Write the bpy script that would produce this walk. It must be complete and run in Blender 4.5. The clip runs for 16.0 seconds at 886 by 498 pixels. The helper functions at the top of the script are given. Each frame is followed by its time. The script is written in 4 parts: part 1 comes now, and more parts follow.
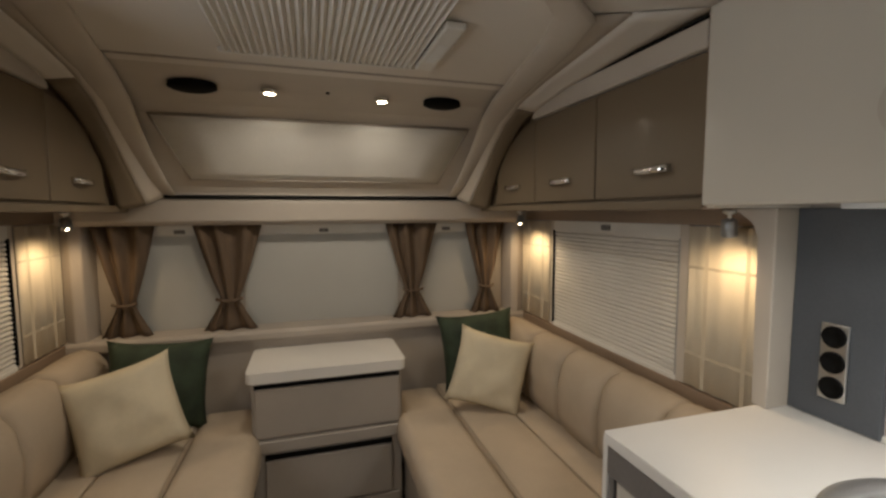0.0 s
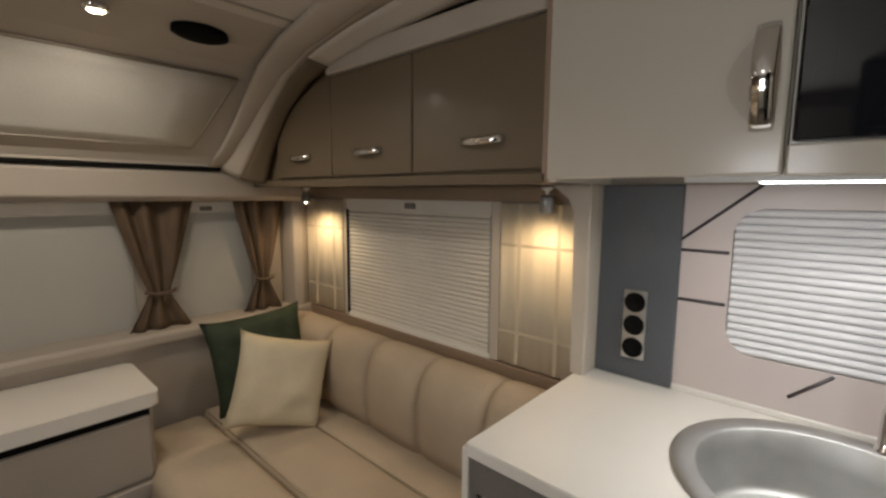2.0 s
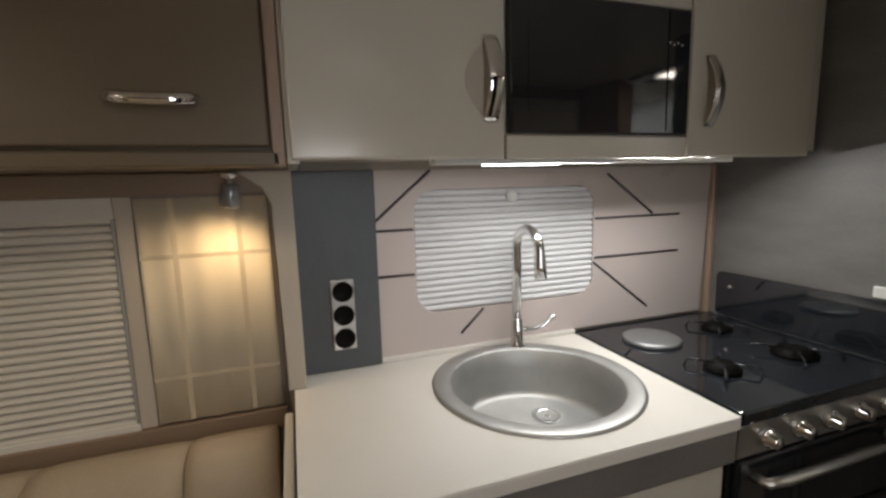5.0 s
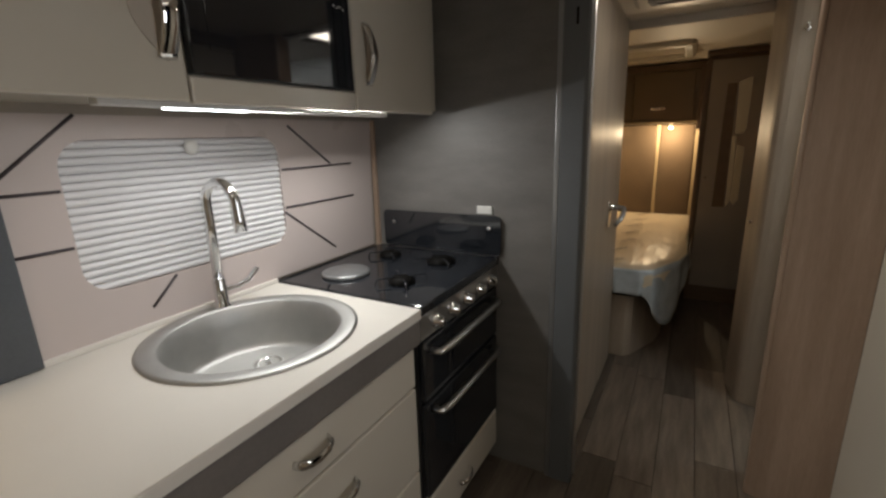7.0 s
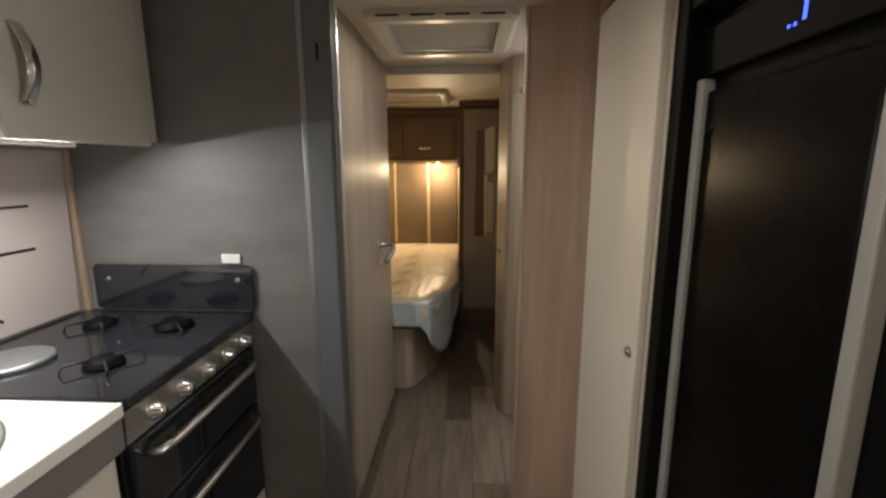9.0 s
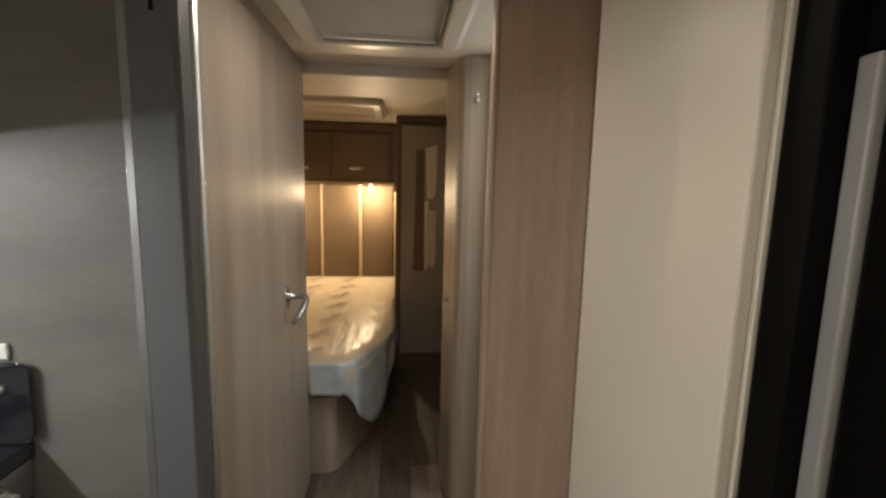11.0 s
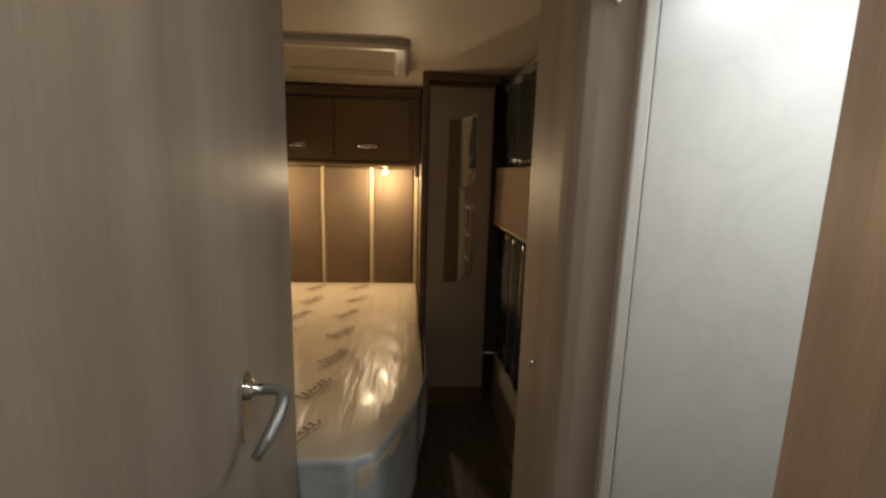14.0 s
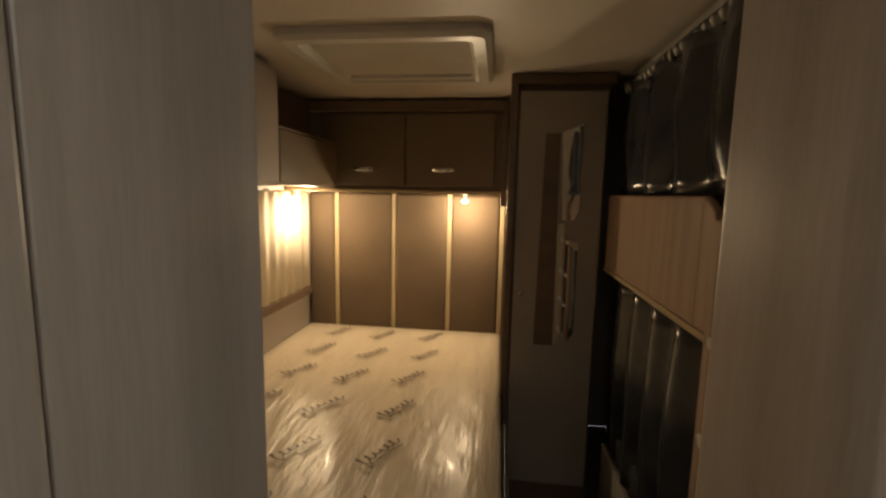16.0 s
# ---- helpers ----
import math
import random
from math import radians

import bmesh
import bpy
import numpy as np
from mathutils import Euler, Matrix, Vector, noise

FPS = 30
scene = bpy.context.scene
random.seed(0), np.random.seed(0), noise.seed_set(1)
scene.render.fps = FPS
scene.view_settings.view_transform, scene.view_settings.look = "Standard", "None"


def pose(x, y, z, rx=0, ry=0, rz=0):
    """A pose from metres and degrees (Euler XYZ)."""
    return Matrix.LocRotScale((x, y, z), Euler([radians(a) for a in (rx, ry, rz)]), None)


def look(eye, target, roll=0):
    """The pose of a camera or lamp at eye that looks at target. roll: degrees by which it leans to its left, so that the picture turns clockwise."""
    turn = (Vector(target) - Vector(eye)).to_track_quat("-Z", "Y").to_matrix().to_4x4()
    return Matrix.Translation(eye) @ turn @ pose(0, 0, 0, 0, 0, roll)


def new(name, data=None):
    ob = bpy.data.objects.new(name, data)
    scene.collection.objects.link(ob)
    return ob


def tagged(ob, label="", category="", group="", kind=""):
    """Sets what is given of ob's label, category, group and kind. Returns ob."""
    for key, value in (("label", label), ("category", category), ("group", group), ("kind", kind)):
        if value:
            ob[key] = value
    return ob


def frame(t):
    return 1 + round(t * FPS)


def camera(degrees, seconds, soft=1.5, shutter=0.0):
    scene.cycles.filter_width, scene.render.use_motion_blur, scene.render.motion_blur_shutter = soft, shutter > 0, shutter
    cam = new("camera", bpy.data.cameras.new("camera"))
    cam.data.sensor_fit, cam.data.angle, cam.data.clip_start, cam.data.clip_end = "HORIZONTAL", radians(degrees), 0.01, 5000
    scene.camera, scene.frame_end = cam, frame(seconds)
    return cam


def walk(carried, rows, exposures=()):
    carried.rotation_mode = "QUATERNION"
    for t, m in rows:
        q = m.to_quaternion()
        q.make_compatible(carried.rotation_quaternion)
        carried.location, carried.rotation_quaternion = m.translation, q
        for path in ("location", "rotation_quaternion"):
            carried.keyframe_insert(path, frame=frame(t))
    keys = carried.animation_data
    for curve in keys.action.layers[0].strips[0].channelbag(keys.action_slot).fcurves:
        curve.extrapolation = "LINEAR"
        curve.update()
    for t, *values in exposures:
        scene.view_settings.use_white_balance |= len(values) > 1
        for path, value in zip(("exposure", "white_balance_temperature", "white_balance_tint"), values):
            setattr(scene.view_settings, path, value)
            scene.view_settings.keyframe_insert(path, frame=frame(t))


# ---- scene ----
cam = camera(90.2, 16.0, 2.6)
METRES, EYE, TURN = 3.3, 1.47, -16.8
# seconds, place along the walk, yaw, pitch, roll
ROWS = [
    (0.0, 0.0, 0.0, 0.0, -0.02, -4.74, 0.21),
    (0.5, -0.0057, 0.0153, -0.0084, -5.87, -7.23, 0.26),
    (1.0, -0.0173, 0.0472, -0.0111, -12.77, -8.2, 0.15),
    (1.5, -0.0248, 0.0742, -0.008, -21.14, -8.02, -0.19),
    (2.0, -0.0293, 0.1003, -0.0069, -30.98, -7.03, -0.45),
    (2.5, -0.0496, 0.1339, -0.0058, -41.35, -6.11, -0.45),
    (3.0, -0.0693, 0.1591, -0.0085, -51.75, -5.08, -0.22),
    (3.5, -0.0691, 0.179, -0.0105, -61.51, -4.8, 0.26),
    (4.0, -0.0616, 0.2065, -0.0093, -71.38, -4.68, 0.63),
    (6.5, -0.0644, 0.2936, -0.02, -124.13, -14.26, 1.5),
    (7.0, -0.0725, 0.2917, -0.0206, -134.23, -14.24, 1.72),
    (7.5, -0.0778, 0.2857, -0.0196, -143.2, -13.77, 1.59),
    (8.0, -0.0839, 0.2782, -0.0192, -150.83, -12.85, 1.21),
    (8.5, -0.0878, 0.2653, -0.0172, -156.54, -11.89, 0.69),
    (9.0, -0.0851, 0.2362, -0.0135, -160.18, -10.71, 0.15),
    (9.5, -0.0801, 0.1973, -0.0096, -162.35, -9.35, -0.43),
    (10.0, -0.0726, 0.1655, -0.0064, -164.6, -8.52, -0.79),
]
# seconds, eye, target, roll for the last stretch
LATE = [
    (12.3, (0.057, -0.11, 1.441), (-0.197, -2.075, 1.172), 1.7),
    (12.5, (0.063, -0.151, 1.443), (-0.176, -2.117, 1.166), 1.8),
    (13, (0.073, -0.28, 1.432), (-0.121, -2.248, 1.136), 1.6),
    (13.5, (0.094, -0.432, 1.441), (-0.102, -2.399, 1.133), 1.7),
    (14, (0.105, -0.582, 1.438), (-0.063, -2.545, 1.094), 1.6),
    (14.5, (0.092, -0.733, 1.446), (0.023, -2.7, 1.086), 1.3),
    (15, (0.079, -0.897, 1.448), (0.072, -2.868, 1.109), 1.5),
    (15.5, (0.071, -1.014, 1.444), (0.18, -2.986, 1.13), 1.3),
    (16, (0.059, -1.148, 1.464), (0.303, -3.117, 1.214), 1.2),
]
PATH = [(t, pose(0, 0, EYE, 0, 0, TURN) @ pose(METRES * x, METRES * y, METRES * z, 90 + pitch, roll, yaw)) for t, x, y, z, yaw, pitch, roll in ROWS]
PATH += [(t, look(eye, target, roll)) for t, eye, target, roll in LATE]
EXPOSURES = [(0, 0.0), (2, 0.0), (3, -0.15), (4, -0.2), (6.5, -0.4), (7, -0.35), (8, 0.1), (9, 0.4), (10, 0.6), (12.5, 0.2), (14, -0.15), (15, -0.3), (16, -0.35)]
walk(cam, PATH, EXPOSURES)

# ---- world and light ----
world = bpy.data.worlds.new("hall")
world.use_nodes = True
world.node_tree.nodes["Background"].inputs[0].default_value = (0.9, 0.95, 1.0, 1)
world.node_tree.nodes["Background"].inputs[1].default_value = 0.6
scene.world = world
WARM, SOFT = (1.0, 0.72, 0.42), (1.0, 0.90, 0.77)
ROOFW = (1.0, 0.89, 0.74)
KITCHEN = (0.98, 0.97, 0.93)
BEDW = (1.0, 0.76, 0.47)


def spot(eye, target, watts, colour, cone=110, blend=0.7, size=0.02):
    data = bpy.data.lights.new("lamp_light", "SPOT")
    data.energy, data.color, data.spot_size, data.spot_blend, data.shadow_soft_size = watts, colour, radians(cone), blend, size
    ob = new("lamp_light", data)
    ob.matrix_basis = look(eye, target)
    return ob


def area(eye, target, watts, colour, wide, high):
    data = bpy.data.lights.new("area_light", "AREA")
    data.energy, data.color, data.shape, data.size, data.size_y = watts, colour, "RECTANGLE", wide, high
    ob = new("area_light", data)
    ob.matrix_basis = look(eye, target)
    return ob


# roof spots over the front chest
spot((-0.135, 1.87, 1.90), (-0.12, 1.9, 0), 8.5, ROOFW, 172)
spot((0.303, 1.88, 1.90), (0.30, 1.9, 0), 8.5, ROOFW, 172)
# reading spots in the corners of the lounge
spot((1.125, 2.245, 1.375), (1.19, 2.26, 0.6), 4, WARM, 165)
spot((1.160, 1.01, 1.370), (1.27, 1.10, 0.9), 2.2, WARM, 165, 1.0)
spot((-0.975, 2.245, 1.375), (-1.04, 2.26, 0.6), 3, WARM, 165)
spot((-1.010, 1.01, 1.370), (-1.12, 1.10, 0.9), 1.4, WARM, 165, 1.0)
# strip under the kitchen cupboards
area((0.968, 0.36, 1.468), (0.95, 0.36, 0), 1.2, KITCHEN, 0.40, 0.02)
area((1.03, -0.04, 1.468), (0.35, -0.04, 0), 5.0, KITCHEN, 0.6, 0.016)
# row of ceiling downlights over the aisle
for yy in (0.15, 0.55, 0.95):
    spot((-0.12, yy, 1.945), (-0.12, yy, 0), 3.2, SOFT, 160, 0.6, 0.04)
# unseen fill light added under the aisle rooflight, bedroom reading spots, washroom lamp
area((0.055, -0.93, 1.930), (0.055, -0.93, 0), 1.6, SOFT, 0.14, 0.14)
for place in ((1.13, -3.56, 1.385), (0.255, -3.69, 1.385)):
    data = bpy.data.lights.new("lamp_light", "POINT")
    data.energy, data.color, data.shadow_soft_size = 15, BEDW, 0.025
    new("lamp_light", data).location = place
# unseen fill light added in front of the entrance door's pane
area((-1.085, 0.63, 1.38), (0, 0.63, 1.38), 5, (0.96, 0.97, 1.0), 0.36, 0.62)
area((-0.80, -1.16, 1.93), (-0.78, -1.16, 0), 2.7, (0.93, 0.98, 0.97), 0.22, 0.22)


# ---- materials ----
def material(name, colour, rough=0.5, metal=0.0, vary=0.12, scale=6.0, stretch=(1, 1, 1), grain=0.0, grain_scale=120.0, bump=0.0, depth=0.002, coat=0.0, spec=0.5, second=None, rough_vary=0.08):
    m = bpy.data.materials.new(name)
    m.use_nodes = True
    nt = m.node_tree
    b = nt.nodes["Principled BSDF"]
    tc = nt.nodes.new("ShaderNodeTexCoord")
    mp = nt.nodes.new("ShaderNodeMapping")
    mp.inputs["Scale"].default_value = stretch
    nt.links.new(tc.outputs["Object"], mp.inputs[0])
    n1 = nt.nodes.new("ShaderNodeTexNoise")
    n1.inputs["Scale"].default_value, n1.inputs["Detail"].default_value = scale, 5
    n2 = nt.nodes.new("ShaderNodeTexNoise")
    n2.inputs["Scale"].default_value, n2.inputs["Detail"].default_value = grain_scale, 3
    for n in (n1, n2):
        nt.links.new(mp.outputs[0], n.inputs["Vector"])
    ramp = nt.nodes.new("ShaderNodeValToRGB")
    lo = second or tuple(c * (1 - vary) for c in colour)
    hi = tuple(min(1, c * (1 + vary)) for c in colour) if not second else colour
    ramp.color_ramp.elements[0].position, ramp.color_ramp.elements[1].position = 0.32, 0.68
    ramp.color_ramp.elements[0].color, ramp.color_ramp.elements[1].color = (*lo, 1), (*hi, 1)
    nt.links.new(n1.outputs[0], ramp.inputs[0])
    mix = nt.nodes.new("ShaderNodeMix")
    mix.data_type, mix.blend_type = "RGBA", "MULTIPLY"
    mix.inputs[0].default_value = grain
    gr = nt.nodes.new("ShaderNodeValToRGB")
    gr.color_ramp.elements[0].position, gr.color_ramp.elements[1].position = 0.35, 0.65
    gr.color_ramp.elements[0].color = (0.45, 0.45, 0.45, 1)
    nt.links.new(n2.outputs[0], gr.inputs[0])
    nt.links.new(ramp.outputs[0], mix.inputs[6])
    nt.links.new(gr.outputs[0], mix.inputs[7])
    nt.links.new(mix.outputs[2], b.inputs["Base Color"])
    mr = nt.nodes.new("ShaderNodeMapRange")
    mr.inputs[3].default_value, mr.inputs[4].default_value = max(0.02, rough - rough_vary), min(1, rough + rough_vary)
    nt.links.new(n1.outputs[0], mr.inputs[0])
    nt.links.new(mr.outputs[0], b.inputs["Roughness"])
    b.inputs["Metallic"].default_value = metal
    b.inputs["Coat Weight"].default_value = coat
    b.inputs["Coat Roughness"].default_value = 0.12
    b.inputs["Specular IOR Level"].default_value = spec
    if bump:
        bp = nt.nodes.new("ShaderNodeBump")
        bp.inputs["Strength"].default_value, bp.inputs["Distance"].default_value = bump, depth
        nt.links.new(n2.outputs[0], bp.inputs["Height"])
        nt.links.new(bp.outputs[0], b.inputs["Normal"])
    return m


def glow(name, colour, strength):
    m = bpy.data.materials.new(name)
    m.use_nodes = True
    b = m.node_tree.nodes["Principled BSDF"]
    b.inputs["Base Color"].default_value = (*colour, 1)
    b.inputs["Emission Color"].default_value = (*colour, 1)
    b.inputs["Emission Strength"].default_value = strength
    return m


SILLB = material("mid_brown_board", (0.25, 0.18, 0.125), 0.42, vary=0.1, scale=3, stretch=(6, 1, 6), grain=0.15, grain_scale=60)
LINING = material("lining_board", (0.38, 0.335, 0.285), 0.5, vary=0.06, scale=3, grain=0.05, bump=0.05)
CEILING = material("ceiling_lining", (0.68, 0.63, 0.56), 0.55, vary=0.04, scale=2, bump=0.08, grain_scale=300)
PAD = material("padded_trim", (0.51, 0.455, 0.385), 0.6, vary=0.06, scale=4, bump=0.1, grain_scale=250)
LOCKER = material("locker_veneer", (0.165, 0.124, 0.078), 0.42, vary=0.05, scale=2.0, stretch=(1, 1, 3), grain=0.06, grain_scale=90, coat=0.05)
WALNUT = material("brown_board", (0.17, 0.115, 0.075), 0.4, vary=0.12, scale=3, stretch=(1, 1, 6), grain=0.2, grain_scale=50)
WOOD_V = material("pale_ash_veneer", (0.45, 0.38, 0.305), 0.40, second=(0.33, 0.272, 0.212), scale=2.4, stretch=(4, 4, 0.25), grain=0.14, grain_scale=60, bump=0.05)
PINKWOOD = material("beech_veneer", (0.45, 0.33, 0.25), 0.4, second=(0.35, 0.25, 0.185), scale=4, stretch=(6, 6, 0.4), grain=0.2, grain_scale=60, bump=0.05)
CREAM = material("cream_gloss_laminate", (0.62, 0.58, 0.50), 0.22, vary=0.03, scale=2, coat=0.3)
PALECREAM = material("pale_cream_laminate", (0.75, 0.70, 0.60), 0.42, vary=0.03, scale=2, grain=0.04, grain_scale=200)
WORKTOP = material("worktop_laminate", (0.74, 0.71, 0.66), 0.32, vary=0.03, scale=4, grain=0.08, grain_scale=700)
EDGE = material("worktop_edge", (0.17, 0.155, 0.145), 0.45, vary=0.08, scale=6, grain=0.15)
SLATE = material("slate_grey_laminate", (0.175, 0.168, 0.16), 0.45, vary=0.12, scale=5, stretch=(1, 1, 3), grain=0.2, grain_scale=160)
BLUEGREY = material("blue_grey_laminate", (0.085, 0.093, 0.105), 0.42, vary=0.08, scale=6, grain=0.15, grain_scale=160)
SPLASH = material("splashback_laminate", (0.56, 0.49, 0.47), 0.3, vary=0.03, scale=3)
LINE = material("dark_inlay", (0.05, 0.04, 0.045), 0.4)
ALU = material("brushed_aluminium", (0.62, 0.62, 0.61), 0.32, 1.0, vary=0.06, scale=8, stretch=(1, 1, 0.2), grain=0.1)
TRIMGREY = material("pale_grey_trim", (0.33, 0.325, 0.31), 0.4, vary=0.04)
POSTGREY = material("blue_grey_post", (0.13, 0.14, 0.15), 0.4, vary=0.06, grain=0.08)
SATIN = material("satin_grey_trim", (0.33, 0.34, 0.35), 0.35, 0.7, vary=0.05, scale=6)
CHROME = material("chrome", (0.80, 0.80, 0.80), 0.08, 1.0, vary=0.02, rough_vary=0.03)
STEEL = material("sink_steel", (0.50, 0.50, 0.49), 0.5, 1.0, vary=0.05, scale=20, grain=0.06, grain_scale=300)
BLACKGLASS = material("black_glass", (0.014, 0.016, 0.020), 0.05, vary=0.1, spec=0.85, rough_vary=0.03)
BLACK = material("black_enamel", (0.012, 0.012, 0.013), 0.35, vary=0.2)
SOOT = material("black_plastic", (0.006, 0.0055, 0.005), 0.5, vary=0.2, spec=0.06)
FRIDGE = material("fridge_gloss_black", (0.004, 0.0035, 0.003), 0.28, vary=0.2, rough_vary=0.04, spec=0.07)
FABRIC = material("beige_upholstery", (0.53, 0.435, 0.325), 0.85, vary=0.07, scale=5, grain=0.22, grain_scale=420, bump=0.35, spec=0.25)
FABRIC_B = material("backrest_upholstery", (0.44, 0.36, 0.27), 0.8, vary=0.07, scale=5, grain=0.22, grain_scale=420, bump=0.3, spec=0.25)
PIPING = material("seam_piping", (0.36, 0.29, 0.21), 0.8)
LINEN = material("cream_cushion_linen", (0.66, 0.58, 0.42), 0.9, vary=0.06, scale=9, grain=0.25, grain_scale=500, bump=0.4, spec=0.2)
GREEN = material("dark_green_velvet", (0.035, 0.05, 0.03), 0.75, vary=0.3, scale=12, grain=0.2, bump=0.3, spec=0.3)
CURTAIN = material("taupe_curtain", (0.105, 0.068, 0.040), 0.75, vary=0.18, scale=10, stretch=(4, 4, 1), grain=0.2, grain_scale=350, bump=0.2)
VOILE = material("plaid_voile", (0.66, 0.58, 0.44), 0.85, vary=0.05, scale=5, grain=0.06, grain_scale=200)
VOILE_BAND = material("plaid_band", (0.55, 0.475, 0.35), 0.85, vary=0.05, grain=0.06, grain_scale=400)
BLIND = material("pleated_blind_cloth", (0.66, 0.63, 0.57), 0.75, vary=0.04, scale=6, grain=0.08, grain_scale=300)
BLIND_R = material("roof_blind_cloth", (0.68, 0.66, 0.61), 0.8, vary=0.05, scale=4, grain=0.12, grain_scale=200)
BLIND_W = material("kitchen_blind_cloth", (0.72, 0.72, 0.74), 0.7, vary=0.03, scale=6)
ROLLER = material("roller_blind_cloth", (0.60, 0.58, 0.53), 0.8, vary=0.04, scale=3, grain=0.1, grain_scale=300)
FRAME_W = material("white_plastic", (0.68, 0.66, 0.61), 0.35, vary=0.03)
MATTRESS = material("mattress_ticking_in_film", (0.66, 0.57, 0.43), 0.35, vary=0.06, scale=9, stretch=(1.3, 0.28, 1), coat=0.08, bump=0.62, depth=0.014, grain_scale=15, rough_vary=0.08)
next(n for n in MATTRESS.node_tree.nodes if n.type == "MAPPING").inputs["Rotation"].default_value = (0, 0, radians(14))
FILM = material("blue_white_plastic_film", (0.50, 0.56, 0.60), 0.2, vary=0.12, scale=12, coat=0.4, bump=0.3, grain_scale=45)
MARK = material("brown_print", (0.16, 0.11, 0.085), 0.4)
HEADB = material("headboard_suede", (0.125, 0.085, 0.05), 0.8, vary=0.1, scale=5, grain=0.2, grain_scale=300, bump=0.2)
HEADS = material("headboard_strip", (0.42, 0.33, 0.20), 0.6, vary=0.05)
WRAP = material("black_plastic_wrap", (0.030, 0.034, 0.040), 0.22, vary=0.3, scale=10, bump=0.3, grain_scale=30, coat=0.5)
MARBLE = material("marble_laminate", (0.70, 0.69, 0.66), 0.3, vary=0.03, scale=4)
ramp_m = next(n for n in MARBLE.node_tree.nodes if n.type == "VALTORGB" and n.color_ramp.elements[0].position < 0.34)
for pos, val in ((0.45, 0.70), (0.49, 0.665), (0.53, 0.70)):
    el = ramp_m.color_ramp.elements.new(pos)
    el.color = (val, val * 0.985, val * 0.94, 1)
for n in MARBLE.node_tree.nodes:
    if n.type == "TEX_NOISE" and n.inputs["Scale"].default_value < 10:
        n.inputs["Distortion"].default_value = 0.5
CLEAR = bpy.data.materials.new("clear_glass")
CLEAR.use_nodes = True
CLEAR.node_tree.nodes["Principled BSDF"].inputs["Transmission Weight"].default_value = 1.0
CLEAR.node_tree.nodes["Principled BSDF"].inputs["Roughness"].default_value = 0.02
# the roller cloth lets hall light through
tr = ROLLER.node_tree.nodes.new("ShaderNodeBsdfTranslucent")
tr.inputs[0].default_value = (0.62, 0.60, 0.55, 1)
mx = ROLLER.node_tree.nodes.new("ShaderNodeMixShader")
mx.inputs[0].default_value = 0.45
out = next(n for n in ROLLER.node_tree.nodes if n.type == "OUTPUT_MATERIAL")
ROLLER.node_tree.links.new(ROLLER.node_tree.nodes["Principled BSDF"].outputs[0], mx.inputs[1])
ROLLER.node_tree.links.new(tr.outputs[0], mx.inputs[2])
ROLLER.node_tree.links.new(mx.outputs[0], out.inputs[0])
FLOORW = material("grey_oak_vinyl", (0.20, 0.165, 0.13), 0.42, second=(0.115, 0.09, 0.07), scale=5, stretch=(6, 0.7, 1), grain=0.35, grain_scale=60, bump=0.1)
GAP = material("floor_joint", (0.05, 0.04, 0.03), 0.7)
MIRROR = material("mirror_glass", (0.78, 0.79, 0.78), 0.03, 1.0, vary=0.0, rough_vary=0.01)
WHITE = material("white_socket", (0.72, 0.72, 0.70), 0.35, vary=0.02)
BULB = glow("lamp_face", (1.0, 0.80, 0.52), 30)
STRIP = glow("strip_face", (0.9, 0.95, 1.0), 9)
BLUE_LED = glow("blue_display", (0.05, 0.10, 1.0), 2)


# ---- helpers for shapes ----
def put(name, bm, mat, parent=None, smooth=False):
    bmesh.ops.recalc_face_normals(bm, faces=bm.faces)
    me = bpy.data.meshes.new(name)
    bm.to_mesh(me)
    bm.free()
    me.materials.append(mat)
    if smooth:
        for p in me.polygons:
            p.use_smooth = True
    ob = new(name, me)
    if parent:
        ob.parent = parent
        ob.matrix_parent_inverse = Matrix.Translation(-parent.location) if parent.type == "EMPTY" else Matrix()
    return ob


def rounded(bm, width, segments=2):
    if width > 0:
        bmesh.ops.bevel(bm, geom=bm.edges[:], offset=width, segments=segments, affect="EDGES", profile=0.5, clamp_overlap=True)


def box(name, lo, hi, mat, parent=None, bevel=0.003, segments=2, smooth=False):
    bm = bmesh.new()
    bmesh.ops.create_cube(bm, size=1)
    size = [abs(b - a) for a, b in zip(lo, hi)]
    bmesh.ops.transform(bm, matrix=Matrix.Translation([(a + b) / 2 for a, b in zip(lo, hi)]) @ Matrix.Diagonal((*size, 1)), verts=bm.verts)
    rounded(bm, min(bevel, min(size) * 0.45), segments)
    return put(name, bm, mat, parent, smooth)


def prism(name, points, axis, a, b, mat, parent=None, bevel=0.0, smooth=False):
    """A polygon pushed along an axis: 'x' takes (y, z), 'y' takes (x, z), 'z' takes (x, y)."""
    bm = bmesh.new()
    def at(p, v):
        return {"x": (v, p[0], p[1]), "y": (p[0], v, p[1]), "z": (p[0], p[1], v)}[axis]
    lo, hi = [bm.verts.new(at(p, a)) for p in points], [bm.verts.new(at(p, b)) for p in points]
    bm.faces.new(lo), bm.faces.new(hi[::-1])
    for i in range(len(points)):
        j = (i + 1) % len(points)
        bm.faces.new((lo[i], hi[i], hi[j], lo[j]))
    rounded(bm, bevel)
    return put(name, bm, mat, parent, smooth)


def round_rect(x0, x1, y0, y1, r, n=6):
    out = []
    for cx, cy, a in ((x1 - r, y1 - r, 0), (x0 + r, y1 - r, 90), (x0 + r, y0 + r, 180), (x1 - r, y0 + r, 270)):
        out += [(cx + r * math.cos(radians(a + 90 * i / n)), cy + r * math.sin(radians(a + 90 * i / n))) for i in range(n + 1)]
    return out


